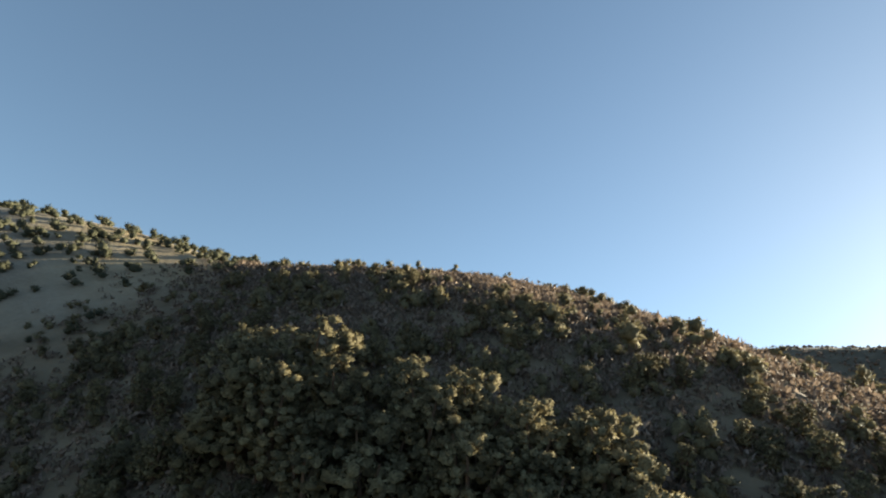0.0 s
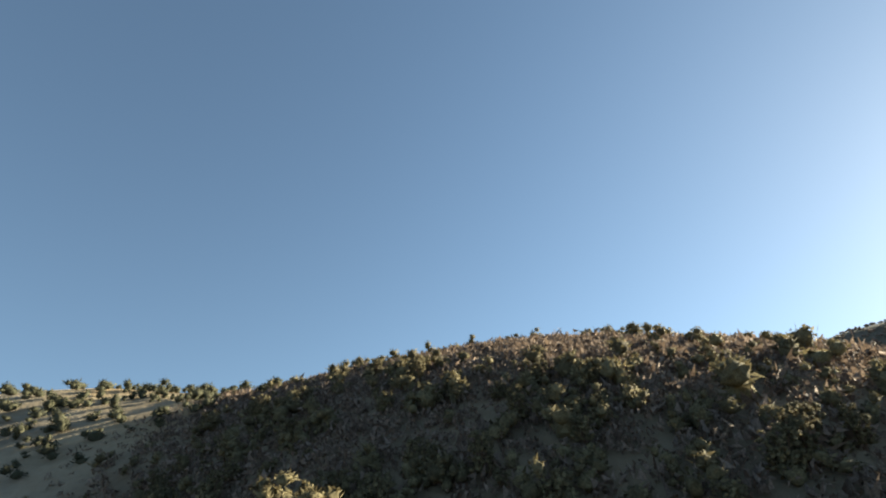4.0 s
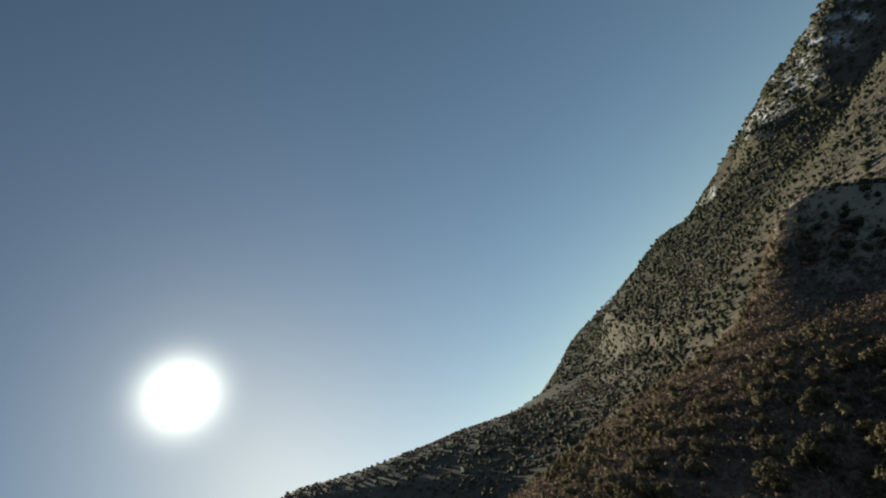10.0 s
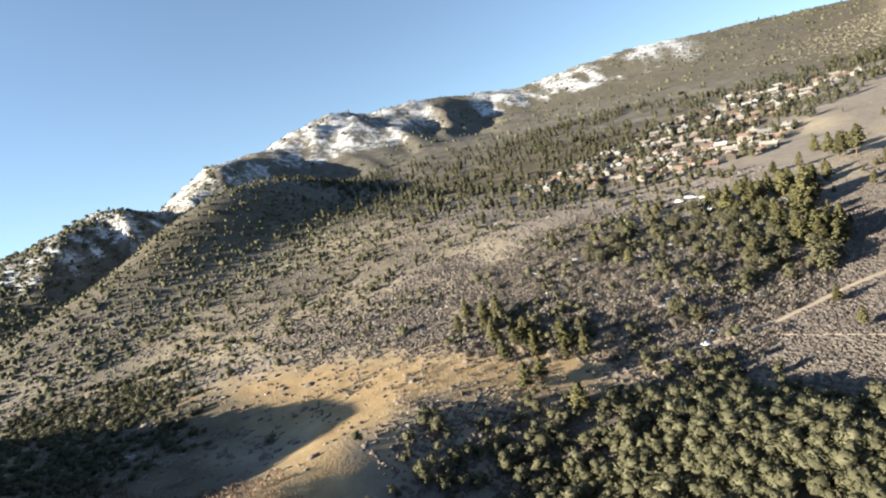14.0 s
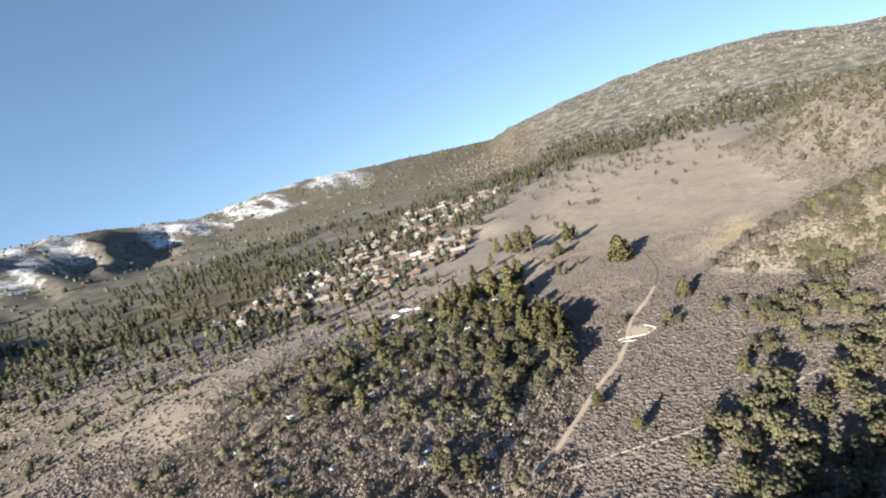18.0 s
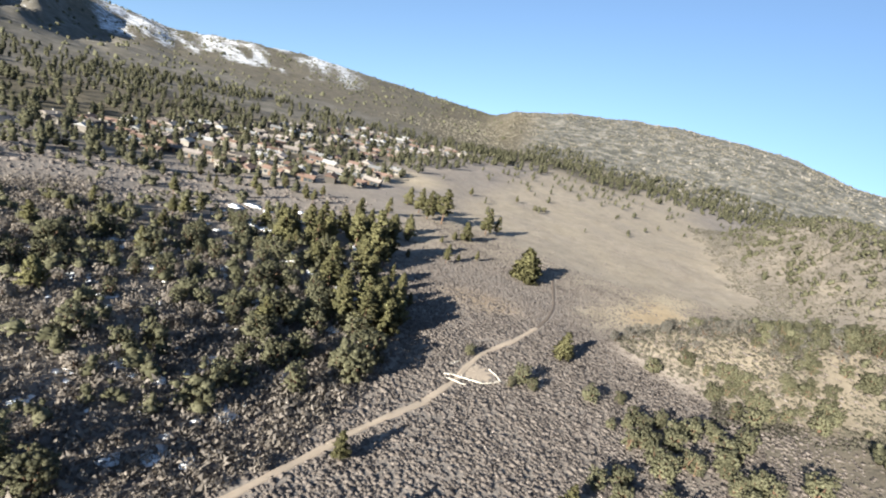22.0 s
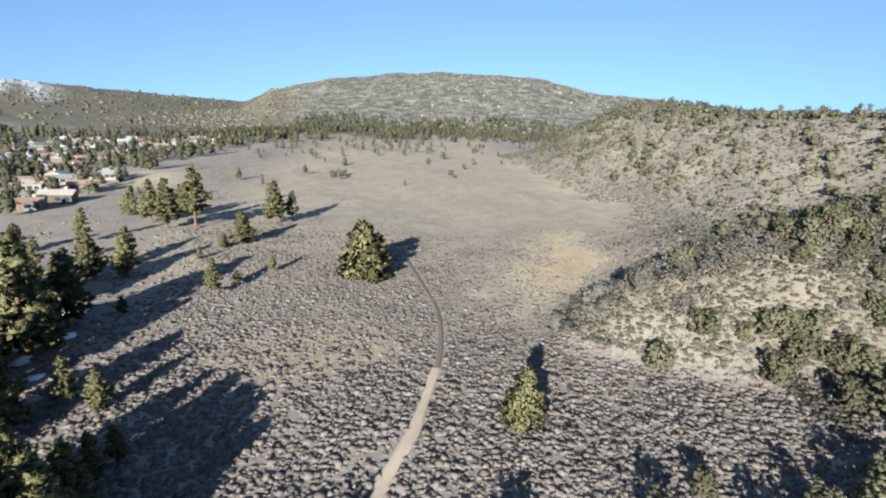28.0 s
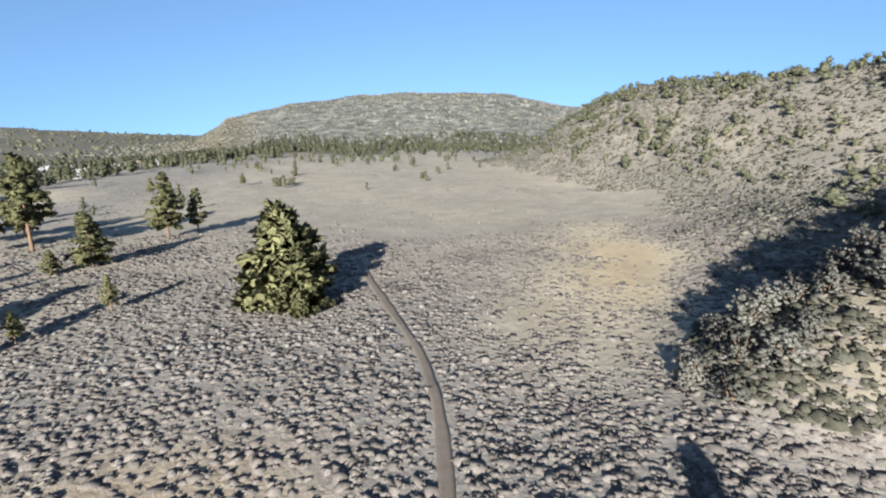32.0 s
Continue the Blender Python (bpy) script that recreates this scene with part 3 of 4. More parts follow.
def pine_meshes(seed, tall, wide, bare=0.15, ragged=0.3, mat=M_PINE, fine=1.0):
    """Trunk with limbs, and crown, of one ponderosa-like pine."""
    rng = np.random.default_rng(seed)
    bm = bmesh.new()
    lean = rng.normal(0, 0.012, 2) * tall
    top = (lean[0], lean[1], tall * 0.97)
    limb(bm, (0, 0, -0.4), (lean[0] * 0.5, lean[1] * 0.5, tall * 0.5), tall * 0.022, tall * 0.014, 8)
    limb(bm, (lean[0] * 0.5, lean[1] * 0.5, tall * 0.5), top, tall * 0.014, tall * 0.003, 7)
    cs, ss, ws, sz = [], [], [], []
    whorls = int(15 / fine**0.5)
    for w in range(whorls):
        u = bare + (1 - bare) * (w + rng.random() * 0.6) / whorls
        z = tall * u
        reach = wide * (1 - ((u - bare) / (1 - bare)) ** 1.35) * 0.95 + 0.06 * wide
        reach *= 0.75 + 0.5 * min(1, (u - bare) / 0.22)
        for k in range(rng.integers(4, 7)):
            a = rng.random() * 6.283
            rr = reach * (1 - ragged * rng.random())
            p0 = np.array([lean[0] * u, lean[1] * u, z])
            p1 = p0 + np.array([math.cos(a) * rr, math.sin(a) * rr, rr * (0.12 - 0.3 * (1 - u)) + 0.2])
            limb(bm, p0, p1, tall * 0.005, tall * 0.0015, 4)
            m = max(2, int(rr / (wide * 0.13 * fine)))
            for q in range(m):
                s = 0.3 + 0.75 * (q + rng.random()) / m
                c = p0 + (p1 - p0) * s + rng.normal(0, 0.045 * wide, 3)
                size = fine**0.8 * wide * (0.12 + 0.10 * rng.random()) * (1.05 - 0.35 * s)
                cs.append(c)
                ss.append(size)
                ws.append((p1 - p0) / (np.linalg.norm(p1 - p0) + 1e-6))
    crown = crown_mesh(rng, cs, ss, ws, mat, 0.6, 1.25 / fine, (0, 0, tall * 0.42))
    tm = bpy.data.meshes.new("trunk")
    bm.to_mesh(tm)
    bm.free()
    tm.materials.append(M_BARK)
    return tm, crown


def juniper_meshes(seed, tall, wide, mat, gaps=0.3, count=210):
    """A low rounded tree or scrub oak: several stems and an uneven crown."""
    rng = np.random.default_rng(seed)
    bm = bmesh.new()
    stems = rng.integers(3, 6)
    tips = []
    for k in range(stems):
        a = k * 6.283 / stems + rng.random()
        mid = (math.cos(a) * wide * 0.22, math.sin(a) * wide * 0.22, tall * 0.38)
        end = (math.cos(a) * wide * 0.5, math.sin(a) * wide * 0.5, tall * (0.62 + 0.25 * rng.random()))
        limb(bm, (math.cos(a) * 0.08, math.sin(a) * 0.08, -0.3), mid, tall * 0.035, tall * 0.022, 6)
        limb(bm, mid, end, tall * 0.022, tall * 0.006, 5)
        tips.append(end)
    lobes = [np.array(t) * np.array([1, 1, 0.9]) for t in tips] + [np.array([0, 0, tall * 0.72])] + [np.array([math.cos(q * 1.3) * wide * 0.48, math.sin(q * 1.3) * wide * 0.48, tall * 0.26]) for q in range(5)]
    cs, ss, ws = [], [], []
    for k in range(count):
        L = lobes[rng.integers(len(lobes))]
        d = rng.normal(0, 1, 3)
        d /= np.linalg.norm(d)
        c = L + d * np.array([wide * 0.36, wide * 0.36, tall * 0.26]) * (0.55 + 0.5 * rng.random())
        c[2] = max(c[2], tall * 0.14)
        cs.append(c)
        ss.append(wide * (0.075 + 0.075 * rng.random()) * (1 - gaps * 0.4))
        ws.append(d)
    crown = crown_mesh(rng, cs, ss, ws, mat, 0.85, 0.95, (0, 0, tall * 0.35))
    tm = bpy.data.meshes.new("trunk")
    bm.to_mesh(tm)
    bm.free()
    tm.materials.append(M_BARK)
    return tm, crown


def plant(name, meshes, x, y, size, turn, label, category, group="", stretch=1.0):
    z = float(height(x, y))
    e = new(name)
    e.matrix_world = Matrix.Translation((x, y, z)) @ Matrix.Rotation(turn, 4, "Z") @ Matrix.Diagonal((size, size, size * stretch, 1))
    for nm, me in zip(("trunk", "crown"), meshes):
        ob = new(nm, me)
        ob.parent = e
    return tagged(e, label, category, group)


# ---- trail ----
def ribbon(name, pts, width, mat, label, lift=0.05):
    """A worn path that follows the ground, a little sunk at its edges."""
    p = np.array(pts, float)
    d = np.r_[0, np.cumsum(np.hypot(*np.diff(p, axis=0).T))]
    s = np.arange(0, d[-1], 0.8)
    x, y = np.interp(s, d, p[:, 0]), np.interp(s, d, p[:, 1])
    k = np.ones(7) / 7
    x[3:-3], y[3:-3] = np.convolve(x, k, "valid"), np.convolve(y, k, "valid")
    tx, ty = np.gradient(x), np.gradient(y)
    n = np.hypot(tx, ty) + 1e-9
    nx, ny = -ty / n, tx / n
    wob = 1 + 0.6 * fbm(s, s * 0 + 3, 4, 4, 31)
    rows = []
    for u, dz in ((-0.62, -0.25), (-0.5, 0.02), (-0.25, 0.0), (0.0, 0.05), (0.25, 0.0), (0.5, 0.02), (0.62, -0.25)):
        px, py = x + nx * u * width * wob, y + ny * u * width * wob
        rows.append(np.stack([px, py, height(px, py) + lift + dz + 0.05], -1))
    co = np.stack(rows, 1)
    m, q = len(s), len(rows)
    i, j = np.meshgrid(np.arange(m - 1), np.arange(q - 1), indexing="ij")
    f = np.stack([i * q + j, (i + 1) * q + j, (i + 1) * q + j + 1, i * q + j + 1], -1).reshape(-1, 4)
    return tagged(new(name, mesh_from(name, co.reshape(-1, 3), f[:, ::-1], mat, True)), label, "trail", kind="structure")


TRAIL = [(-40, -80), (-31, -56), (-25.6, -43.9), (-23, -38.2), (-18.5, -29.3), (-14.9, -17.5), (-11.5, -5.9), (-6, 7.6), (-3.2, 20.3), (-3.2, 26), (-2, 35.7), (1, 44), (2.8, 47.5), (4.4, 54), (6.2, 61), (6.6, 62.4), (7.4, 67), (8.2, 75), (8.1, 84.3), (6.3, 95.7), (4, 109), (2.4, 121)]
ribbon("trail", TRAIL[:16], 1.15, M_DIRT, "pale worn dirt footpath through sagebrush")
ribbon("trail", TRAIL[15:], 0.85, plain("damp_trail_dirt", (0.17, 0.133, 0.104), 0.6, 1.5), "narrow darker rutted footpath towards a lone pine")
ribbon("trail", [(62, 5), (46.9, -1.6), (36.6, -6.2), (22.7, -16.4), (8.6, -25.6), (-2, -30.3), (-13.9, -35.8), (-24, -42)], 0.6, plain("side_path_dirt", (0.28, 0.23, 0.18), 0.7, 1.5), "thin dirt side path joining the main footpath")
bare = []
for k in range(40):
    a, rr = k * 6.283 / 40, 1 + 0.25 * math.sin(k * 1.7) + 0.12 * math.sin(k * 4.1)
    bare.append((-0.4 + math.cos(a) * 3.0 * rr, 26.2 + math.sin(a) * 3.4 * rr))
bm = bmesh.new()
vs = [bm.verts.new((x, y, float(height(x, y)) + 0.06)) for x, y in bare]
mid = bm.verts.new((-0.4, 26.2, float(height(-0.4, 26.2)) + 0.16))
for k in range(40):
    bm.faces.new((vs[k], vs[(k + 1) % 40], mid))
tagged(part("bare_clearing", bm, M_DIRT, None), "bare trodden dirt clearing beside the trail barrier", "ground", kind="structure")


# ---- log barrier across the trail ----
def log(a, b, r, seed):
    rng = np.random.default_rng(seed)
    e = thing("barrier_log", *((np.array(a) + np.array(b)) / 2), float(height((a[0] + b[0]) / 2, (a[1] + b[1]) / 2)), "bleached fallen log laid on the ground as a barrier", "log", "logs of the trail barrier")
    d = np.array(b) - np.array(a)
    L, turn = float(np.hypot(*d)), math.atan2(d[1], d[0])
    bm = bmesh.new()
    n, m = 9, 8
    ring = []
    for i in range(n):
        u = i / (n - 1)
        rr = r * (1.1 - 0.35 * u) * (1 + 0.12 * rng.normal())
        cy, cz = 0.06 * rng.normal(), r * 0.9 + 0.04 * rng.normal()
        ring.append([bm.verts.new(((u - 0.5) * L, cy + math.cos(k * 6.283 / m) * rr, cz + math.sin(k * 6.283 / m) * rr)) for k in range(m)])
    for i in range(n - 1):
        for k in range(m):
            bm.faces.new((ring[i][k], ring[i + 1][k], ring[i + 1][(k + 1) % m], ring[i][(k + 1) % m]))
    bm.faces.new(ring[0])
    bm.faces.new(ring[-1][::-1])
    part("log", bm, M_LOG, e)
    for k in range(2):
        bm = bmesh.new()
        x = (rng.random() - 0.5) * L * 0.6
        limb(bm, (x, 0, r * 1.4), (x + 0.2, (rng.random() - 0.5) * 0.5, r * 1.4 + 0.35), 0.05, 0.02, 5)
        part("branch_stub", bm, M_LOG, e)
    e.rotation_euler = (0, 0, turn)


BAR = [(-6.2, 20.6), (-3.6, 21.7), (-1.2, 22.3), (1.6, 23.0), (3.9, 25.2), (4.9, 26.8), (3.3, 28.7), (1.3, 29.9)]
for k, (a, b) in enumerate(zip(BAR, BAR[1:])):
    log(a, b, 0.17 if k < 3 else 0.13, 40 + k)
log((-5.6, 19.4), (-1.0, 19.8), 0.15, 60)
log((-6.3, 25.6), (-5.0, 28.4), 0.12, 61)


# ---- pines ----
rng = np.random.default_rng(7)
PINES = [pine_meshes(11, 10, 3.2, 0.12), pine_meshes(12, 10, 2.9, 0.18), pine_meshes(13, 10, 3.8, 0.10, 0.4), pine_meshes(14, 10, 2.4, 0.2), pine_meshes(15, 10, 3.0, 0.3, 0.45)]
LONE = pine_meshes(21, 10.5, 5.4, 0.05, 0.5, M_PINE, 0.55)
YOUNG = pine_meshes(22, 7.0, 2.5, 0.04, 0.3, M_YOUNG, 0.65)
plant("pine_tree", LONE, -5.3, 100, 1.04, 0.4, "broad lone pine with drooping limbs, standing in sagebrush", "tree", "pines of the valley")
plant("pine_tree", LONE, -3.6, 98.6, 0.66, 2.4, "smaller pine grown into the lone pine's side", "tree", "pines of the valley")
plant("pine_tree", YOUNG, 15.3, 49.2, 1.02, 1.0, "young bright green pine, alone beside the footpath", "tree", "pines of the valley")
SPOTS = [(-32.9, 145.3, 11.4), (-29.3, 151.2, 8.6), (-35.1, 121.9, 7.6), (-23.8, 101.1, 4), (-31.2, 88.5, 6.7), (-28.3, 92.8, 3), (-58.4, 136.4, 12.3), (-51.5, 137, 15), (-65.3, 142.9, 11),
         (-47.5, 66, 15.7), (-60.8, 75.5, 11.4), (-56.8, 97.3, 8), (-50.4, 98.4, 8), (-68, 79.2, 9.5), (-38.7, 118.1, 3.3), (-42.1, 79.6, 3), (-40.7, 108.6, 2.6), (-26.2, 41.1, 5.5),
         (-66, 227.4, 5), (-42, 252.6, 4.5), (-25.6, 29.5, 9.2), (-44.3, 34.2, 11), (-50.4, 63.1, 8), (-66.7, 68.5, 10), (-58.1, 72.5, 12), (-53.7, 85.8, 8.5),
         (-72.7, 66.7, 10.5), (-73.5, 54.6, 10.5), (-83.3, 13.3, 6.6), (-10.5, -14.1, 5), (-1.2, -25.8, 5.3), (23, -4.3, 5.8), (-40.6, 4.5, 8), (-46, 55, 9.5), (-52, 49, 8),
         (-47, 74, 11), (-62, 88, 9), (-66, 61, 12), (-55, 108, 7), (-70, 120, 8), (-60, 150, 9), (-75, 152, 8), (-31.2, 38.6, 8),
         (-25.6, 36.8, 7.5), (-28.5, 25, 9.5), (-33, 22, 9.5), (-24.2, 32, 8.5), (-34.7, 33.9, 8), (-40, 49.3, 8.5), (-43.1, 63.3, 8), (-31.8, 53.2, 5), (-25.4, 43.7, 4.6), (-50, 72, 9), (-57.8, 79.5, 8.5), (-65.8, 68, 8), (-35.8, 54, 6)]
for k in range(24):
    y = rng.uniform(45, 105)
    SPOTS.append((rng.uniform(-84, -50 if y < 75 else -58), y, rng.uniform(4.5, 8)))
for k in range(30):
    SPOTS.append((rng.uniform(-125, -70), rng.uniform(-40, 120), rng.uniform(3.5, 6.5)))
for k in range(20):
    SPOTS.append((-66 + rng.normal(0, 20), -82 + rng.normal(0, 9), rng.uniform(5, 9)))
# pines added to cast the long shadows across the meadow's edge
SPOTS += [(-28, 27.5, 10), (-31, 29.5, 10.5), (-23.5, 25.5, 9), (-27, 21.5, 11), (-36, 27, 11), (-26, 34, 8.5), (-23.5, 31.5, 8), (-29, 33, 9.5)]
for x, y, tall in SPOTS:
    k = rng.integers(5)
    word = "tall" if tall > 9 else "middle-sized" if tall > 5 else "small young"
    plant("pine_tree", PINES[k], x, y, tall / 10 * 1.03, rng.random() * 6.28, word + " olive-green pine among brush on the valley side", "tree", "pines of the valley")

# ---- junipers and scrub oaks ----
JUN = [juniper_meshes(31, 4.5, 2.3, M_JUNIPER), juniper_meshes(32, 4.0, 2.6, M_JUNIPER), juniper_meshes(33, 5.2, 2.1, M_JUNIPER, 0.2), juniper_meshes(34, 3.4, 2.2, M_JUNIPER, 0.5)]
GREY = [juniper_meshes(51, 2.6, 1.7, M_GREY, 0.7, 150), juniper_meshes(52, 2.2, 1.8, M_GREY, 0.8, 150)]
OAKS = [juniper_meshes(35, 3.2, 2.3, M_OAK, 0.7, 150), juniper_meshes(36, 2.6, 2.0, M_OAK, 0.8, 140)]
# junipers placed to fit the camera's view
VIEW_PLACED = [(8.7, 29.6, 4.7), (11.5, 28.8, 3), (23.5, 33.5, 3.8), (35.2, 30.1, 3.7), (40.9, 31.3, 3.7), (49, 23.7, 5.2), (32.1, 21.2, 4.4), (39.1, 17.2, 4.5), (53.2, 5, 5.8), (40.1, -26.4, 6.3), (49, -31.9, 7.2), (26.6, -34.5, 6.2),
         (15.9, -28.4, 5.8), (9.4, -36.4, 6.3), (33, -38.3, 6), (67, -0.9, 5.6), (72, -7.5, 6), (60.5, -24.8, 7.3), (66.5, -24.2, 4.9), (-26.2, 19.2, 4.1), (-22, 18.8, 4.5), (-38.9, 20.3, 5.6), (-54.5, 19.9, 5.7), (-50.9, 26, 5),
         (-49.8, 5.3, 4.2), (-67.5, 4.7, 6.2), (-58.1, 2.9, 4.7), (-41.4, -42, 6.1), (-35, -41.3, 6.2), (29.3, 263, 3), (-27.8, 243.4, 3.3), (-23.4, 250.4, 3), (-4.5, 33, 2.4), (30, 38, 2.5), (36, 24, 4), (44, 20, 4.2), (28.5, 26, 2.2),
         (37, 19, 4.2), (49.9, 17.4, 4.6), (55.8, 18.2, 4.4), (63.3, 22.4, 5.2), (63.6, 6.4, 5.6), (26.8, 5.4, 4), (13.1, -25.5, 5.4), (32.7, -24, 6), (39.8, -22, 6), (53.7, -9.5, 5.5), (51.3, -0.2, 5),
         (56, -14.3, 6.2), (62, -9.2, 6), (59.6, -21.6, 6.4), (48.4, 37.7, 3), (37.9, 33, 2.8), (31.7, 28.6, 3.2), (33, 31.4, 3.4), (34.4, 23.2, 4.2), (44.2, 33.7, 4.6), (42.3, 21.1, 4.4), (54.8, 48.9, 4.2), (58.2, 47.2, 4.4),
         (51.4, 56.3, 3.8), (54.5, 57.7, 4.2), (57.3, 59.3, 4.6), (60, 56, 4.4), (53.3, 61, 4.4), (7, 26.3, 2.6), (-21.3, 13.3, 7.2), (-20.2, 5.9, 7), (-28, 20, 6), (-35, 14, 6), (-31, 4, 5.6), (-44, 12, 6.4), (-40, 24, 6.2)]
spots = list(VIEW_PLACED)
while len(spots) < 160:
    x, y = rng.uniform(14, 98), rng.uniform(-80, 0)
    if y < -0.30 * (62 - x) - 4 and rng.random() < 0.25 + (x - 14) / 60 and min(math.hypot(x - a, y - b) for a, b, _ in spots) > 6.2:
        spots.append((x, y, rng.uniform(5.0, 8.2)))
while len(spots) < 182:
    spots.append((rng.uniform(30, 64), rng.uniform(0, 36), rng.uniform(2.6, 4.6)))
while len(spots) < 228:
    u, v = 6 + 60 * rng.random() ** 0.7, rng.normal(0.5, 3.5) - (rng.random() < 0.3) * rng.uniform(2, 11)
    if u > 34 or (v < -3 and rng.random() < 0.35):
        spots.append((25 + u * 0.9648 + v * 0.2631, 77 - u * 0.2631 + v * 0.9648, rng.uniform(2.4, 4.6)))
while len(spots) < 300:
    x, y = rng.uniform(-100, -20), rng.uniform(-22, 62)
    if x < -22 - max(0, y - 15) * 0.5 - max(0, -y) * 0.25:
        spots.append((x, y, rng.uniform(3.2, 6.2)))
for x, y, tall in spots:
    k = rng.integers(4)
    base = (4.5, 4.0, 5.2, 3.4)[k]
    plant("juniper_tree", JUN[k], x, y, tall / base, rng.random() * 6.28, "rounded grey-green juniper with low spreading crown on dry ground", "tree", "junipers of the valley", 1.0)
n = 0
while n < 46:
    x, y = rng.uniform(43, 80), rng.uniform(50, 76)
    if float(height(x, y)) > 2.5 and rng.random() < (x - 38) / 24:
        plant("juniper_tree", JUN[n % 4], x, y, rng.uniform(2.6, 4.2) / (4.5, 4.0, 5.2, 3.4)[n % 4], rng.random() * 6.28, "dark olive juniper on the sunny side of the spur", "tree", "junipers of the valley")
        n += 1
for k in range(95):
    u, v = 2 + 50 * rng.random() ** 0.8, rng.normal(1.0, 2.6)
    plant("grey_shrub", GREY[k % 2], 25 + u * 0.9648 + v * 0.2631, 77 - u * 0.2631 + v * 0.9648, rng.uniform(0.7, 1.35), rng.random() * 6.28, "tall bare grey shrub on the brow of a tan bank", "shrub", "grey shrubs of the spur")
n = 0
while n < 190:
    x, y = rng.uniform(-110, -18), rng.uniform(-95, 40)
    if x < -20 - max(0, y - 15) * 0.5 - max(0, -y) * 0.3:
        plant("scrub_oak", OAKS[n % 2], x, y, rng.uniform(0.6, 1.15), rng.random() * 6.28, "leafless grey-brown scrub oak thicket in winter", "shrub", "scrub oaks of the valley")
        n += 1


PINYON = [juniper_meshes(41, 4.2, 2.0, M_SHADE_NEEDLES, 0.2, 220), juniper_meshes(42, 3.6, 2.1, M_SHADE_NEEDLES, 0.3, 220), juniper_meshes(43, 4.8, 1.8, M_SHADE_NEEDLES, 0.2, 220)]
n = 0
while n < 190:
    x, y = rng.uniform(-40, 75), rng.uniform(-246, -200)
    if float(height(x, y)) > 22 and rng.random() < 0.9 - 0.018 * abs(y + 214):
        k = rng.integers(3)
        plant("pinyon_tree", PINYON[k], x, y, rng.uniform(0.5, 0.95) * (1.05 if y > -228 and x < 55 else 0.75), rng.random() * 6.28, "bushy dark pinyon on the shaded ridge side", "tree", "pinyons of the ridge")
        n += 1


# pinyons made oversized so their tops rise out of the ridge's shade
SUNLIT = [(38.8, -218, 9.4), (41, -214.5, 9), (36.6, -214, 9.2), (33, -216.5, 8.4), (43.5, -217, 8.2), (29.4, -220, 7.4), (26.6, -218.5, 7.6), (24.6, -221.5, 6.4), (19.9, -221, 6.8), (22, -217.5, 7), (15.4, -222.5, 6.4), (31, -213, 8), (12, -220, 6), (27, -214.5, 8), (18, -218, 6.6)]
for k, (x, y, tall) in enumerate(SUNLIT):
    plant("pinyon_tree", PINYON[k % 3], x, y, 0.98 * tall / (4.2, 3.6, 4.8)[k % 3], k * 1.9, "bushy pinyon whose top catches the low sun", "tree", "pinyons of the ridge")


# ---- brush and woods too many to count ----
def stuff(name, xs, ys, sizes, mat, label, category, base=TUFT_S, jag=0.3, flat=0.75, sink=0.2, tiers=1, seed=1):
    g = np.random.default_rng(seed)
    z = height(xs, ys)
    cs, ss = [], []
    for t in range(tiers):
        off = g.normal(0, 0.5, (len(xs), 2)) * sizes[:, None] * (1.0 if tiers > 1 else 0)
        cs.append(np.stack([xs + off[:, 0], ys + off[:, 1], z + sizes * (flat - sink + t * (0.45 + 0.3 * g.random(len(xs))))], -1))
        ss.append(sizes * (1 - 0.17 * t) * (0.75 + 0.5 * g.random(len(xs))))
    co, fa, way = clumps(g, np.vstack(cs), np.concatenate(ss), base, jag, flat)
    return tagged(new(name, mesh_from(name, co, fa, mat, True, way)), label, category, kind="stuff")


def conifers(name, xs, ys, talls, label, seed):
    """Far conifers: uneven tiers narrowing to a tip."""
    g = np.random.default_rng(seed)
    z = height(xs, ys)
    cs, ss = [], []
    for u, w in ((0.27, 0.27), (0.55, 0.235), (0.82, 0.13)):
        cs.append(np.stack([xs + g.normal(0, 0.03, len(xs)) * talls, ys + g.normal(0, 0.03, len(xs)) * talls, z + talls * u], -1))
        ss.append(talls * w * (0.9 + 0.3 * g.random(len(xs))))
    co, fa, way = clumps(g, np.vstack(cs), np.concatenate(ss), LEAFBALL, 0.3, 1.05)
    return tagged(new(name, mesh_from(name, co, fa, M_WOODS, True, way)), label, "woods", kind="stuff")


def scatter(seed, n, x0, x1, y0, y1, keep):
    g = np.random.default_rng(seed)
    x, y = g.uniform(x0, x1, n), g.uniform(y0, y1, n)
    k = keep(x, y, g.random(n))
    # growth thins out unevenly towards its edges
    w = 0.16 * min(x1 - x0, y1 - y0)
    d = np.minimum(np.minimum(x - x0, x1 - x), np.minimum(y - y0, y1 - y)) / w
    k = k & (g.random(n) < np.clip(d + 0.9 * fbm(x, y, w * 1.5, 3, seed), 0, 1) ** 1.3)
    return x[k], y[k], g.random(k.sum())


TP = np.array(TRAIL)


def off_trail(x, y, gap):
    d = np.full(len(x), 1e9)
    for (ax, ay), (bx, by) in zip(TP[:-1], TP[1:]):
        t = np.clip(((x - ax) * (bx - ax) + (y - ay) * (by - ay)) / ((bx - ax) ** 2 + (by - ay) ** 2), 0, 1)
        d = np.minimum(d, np.hypot(x - ax - t * (bx - ax), y - ay - t * (by - ay)))
    return d > gap


def open_grass(x, y):
    m = masks(x, y, height(x, y))
    return np.maximum(m["grass"], m["rust"])


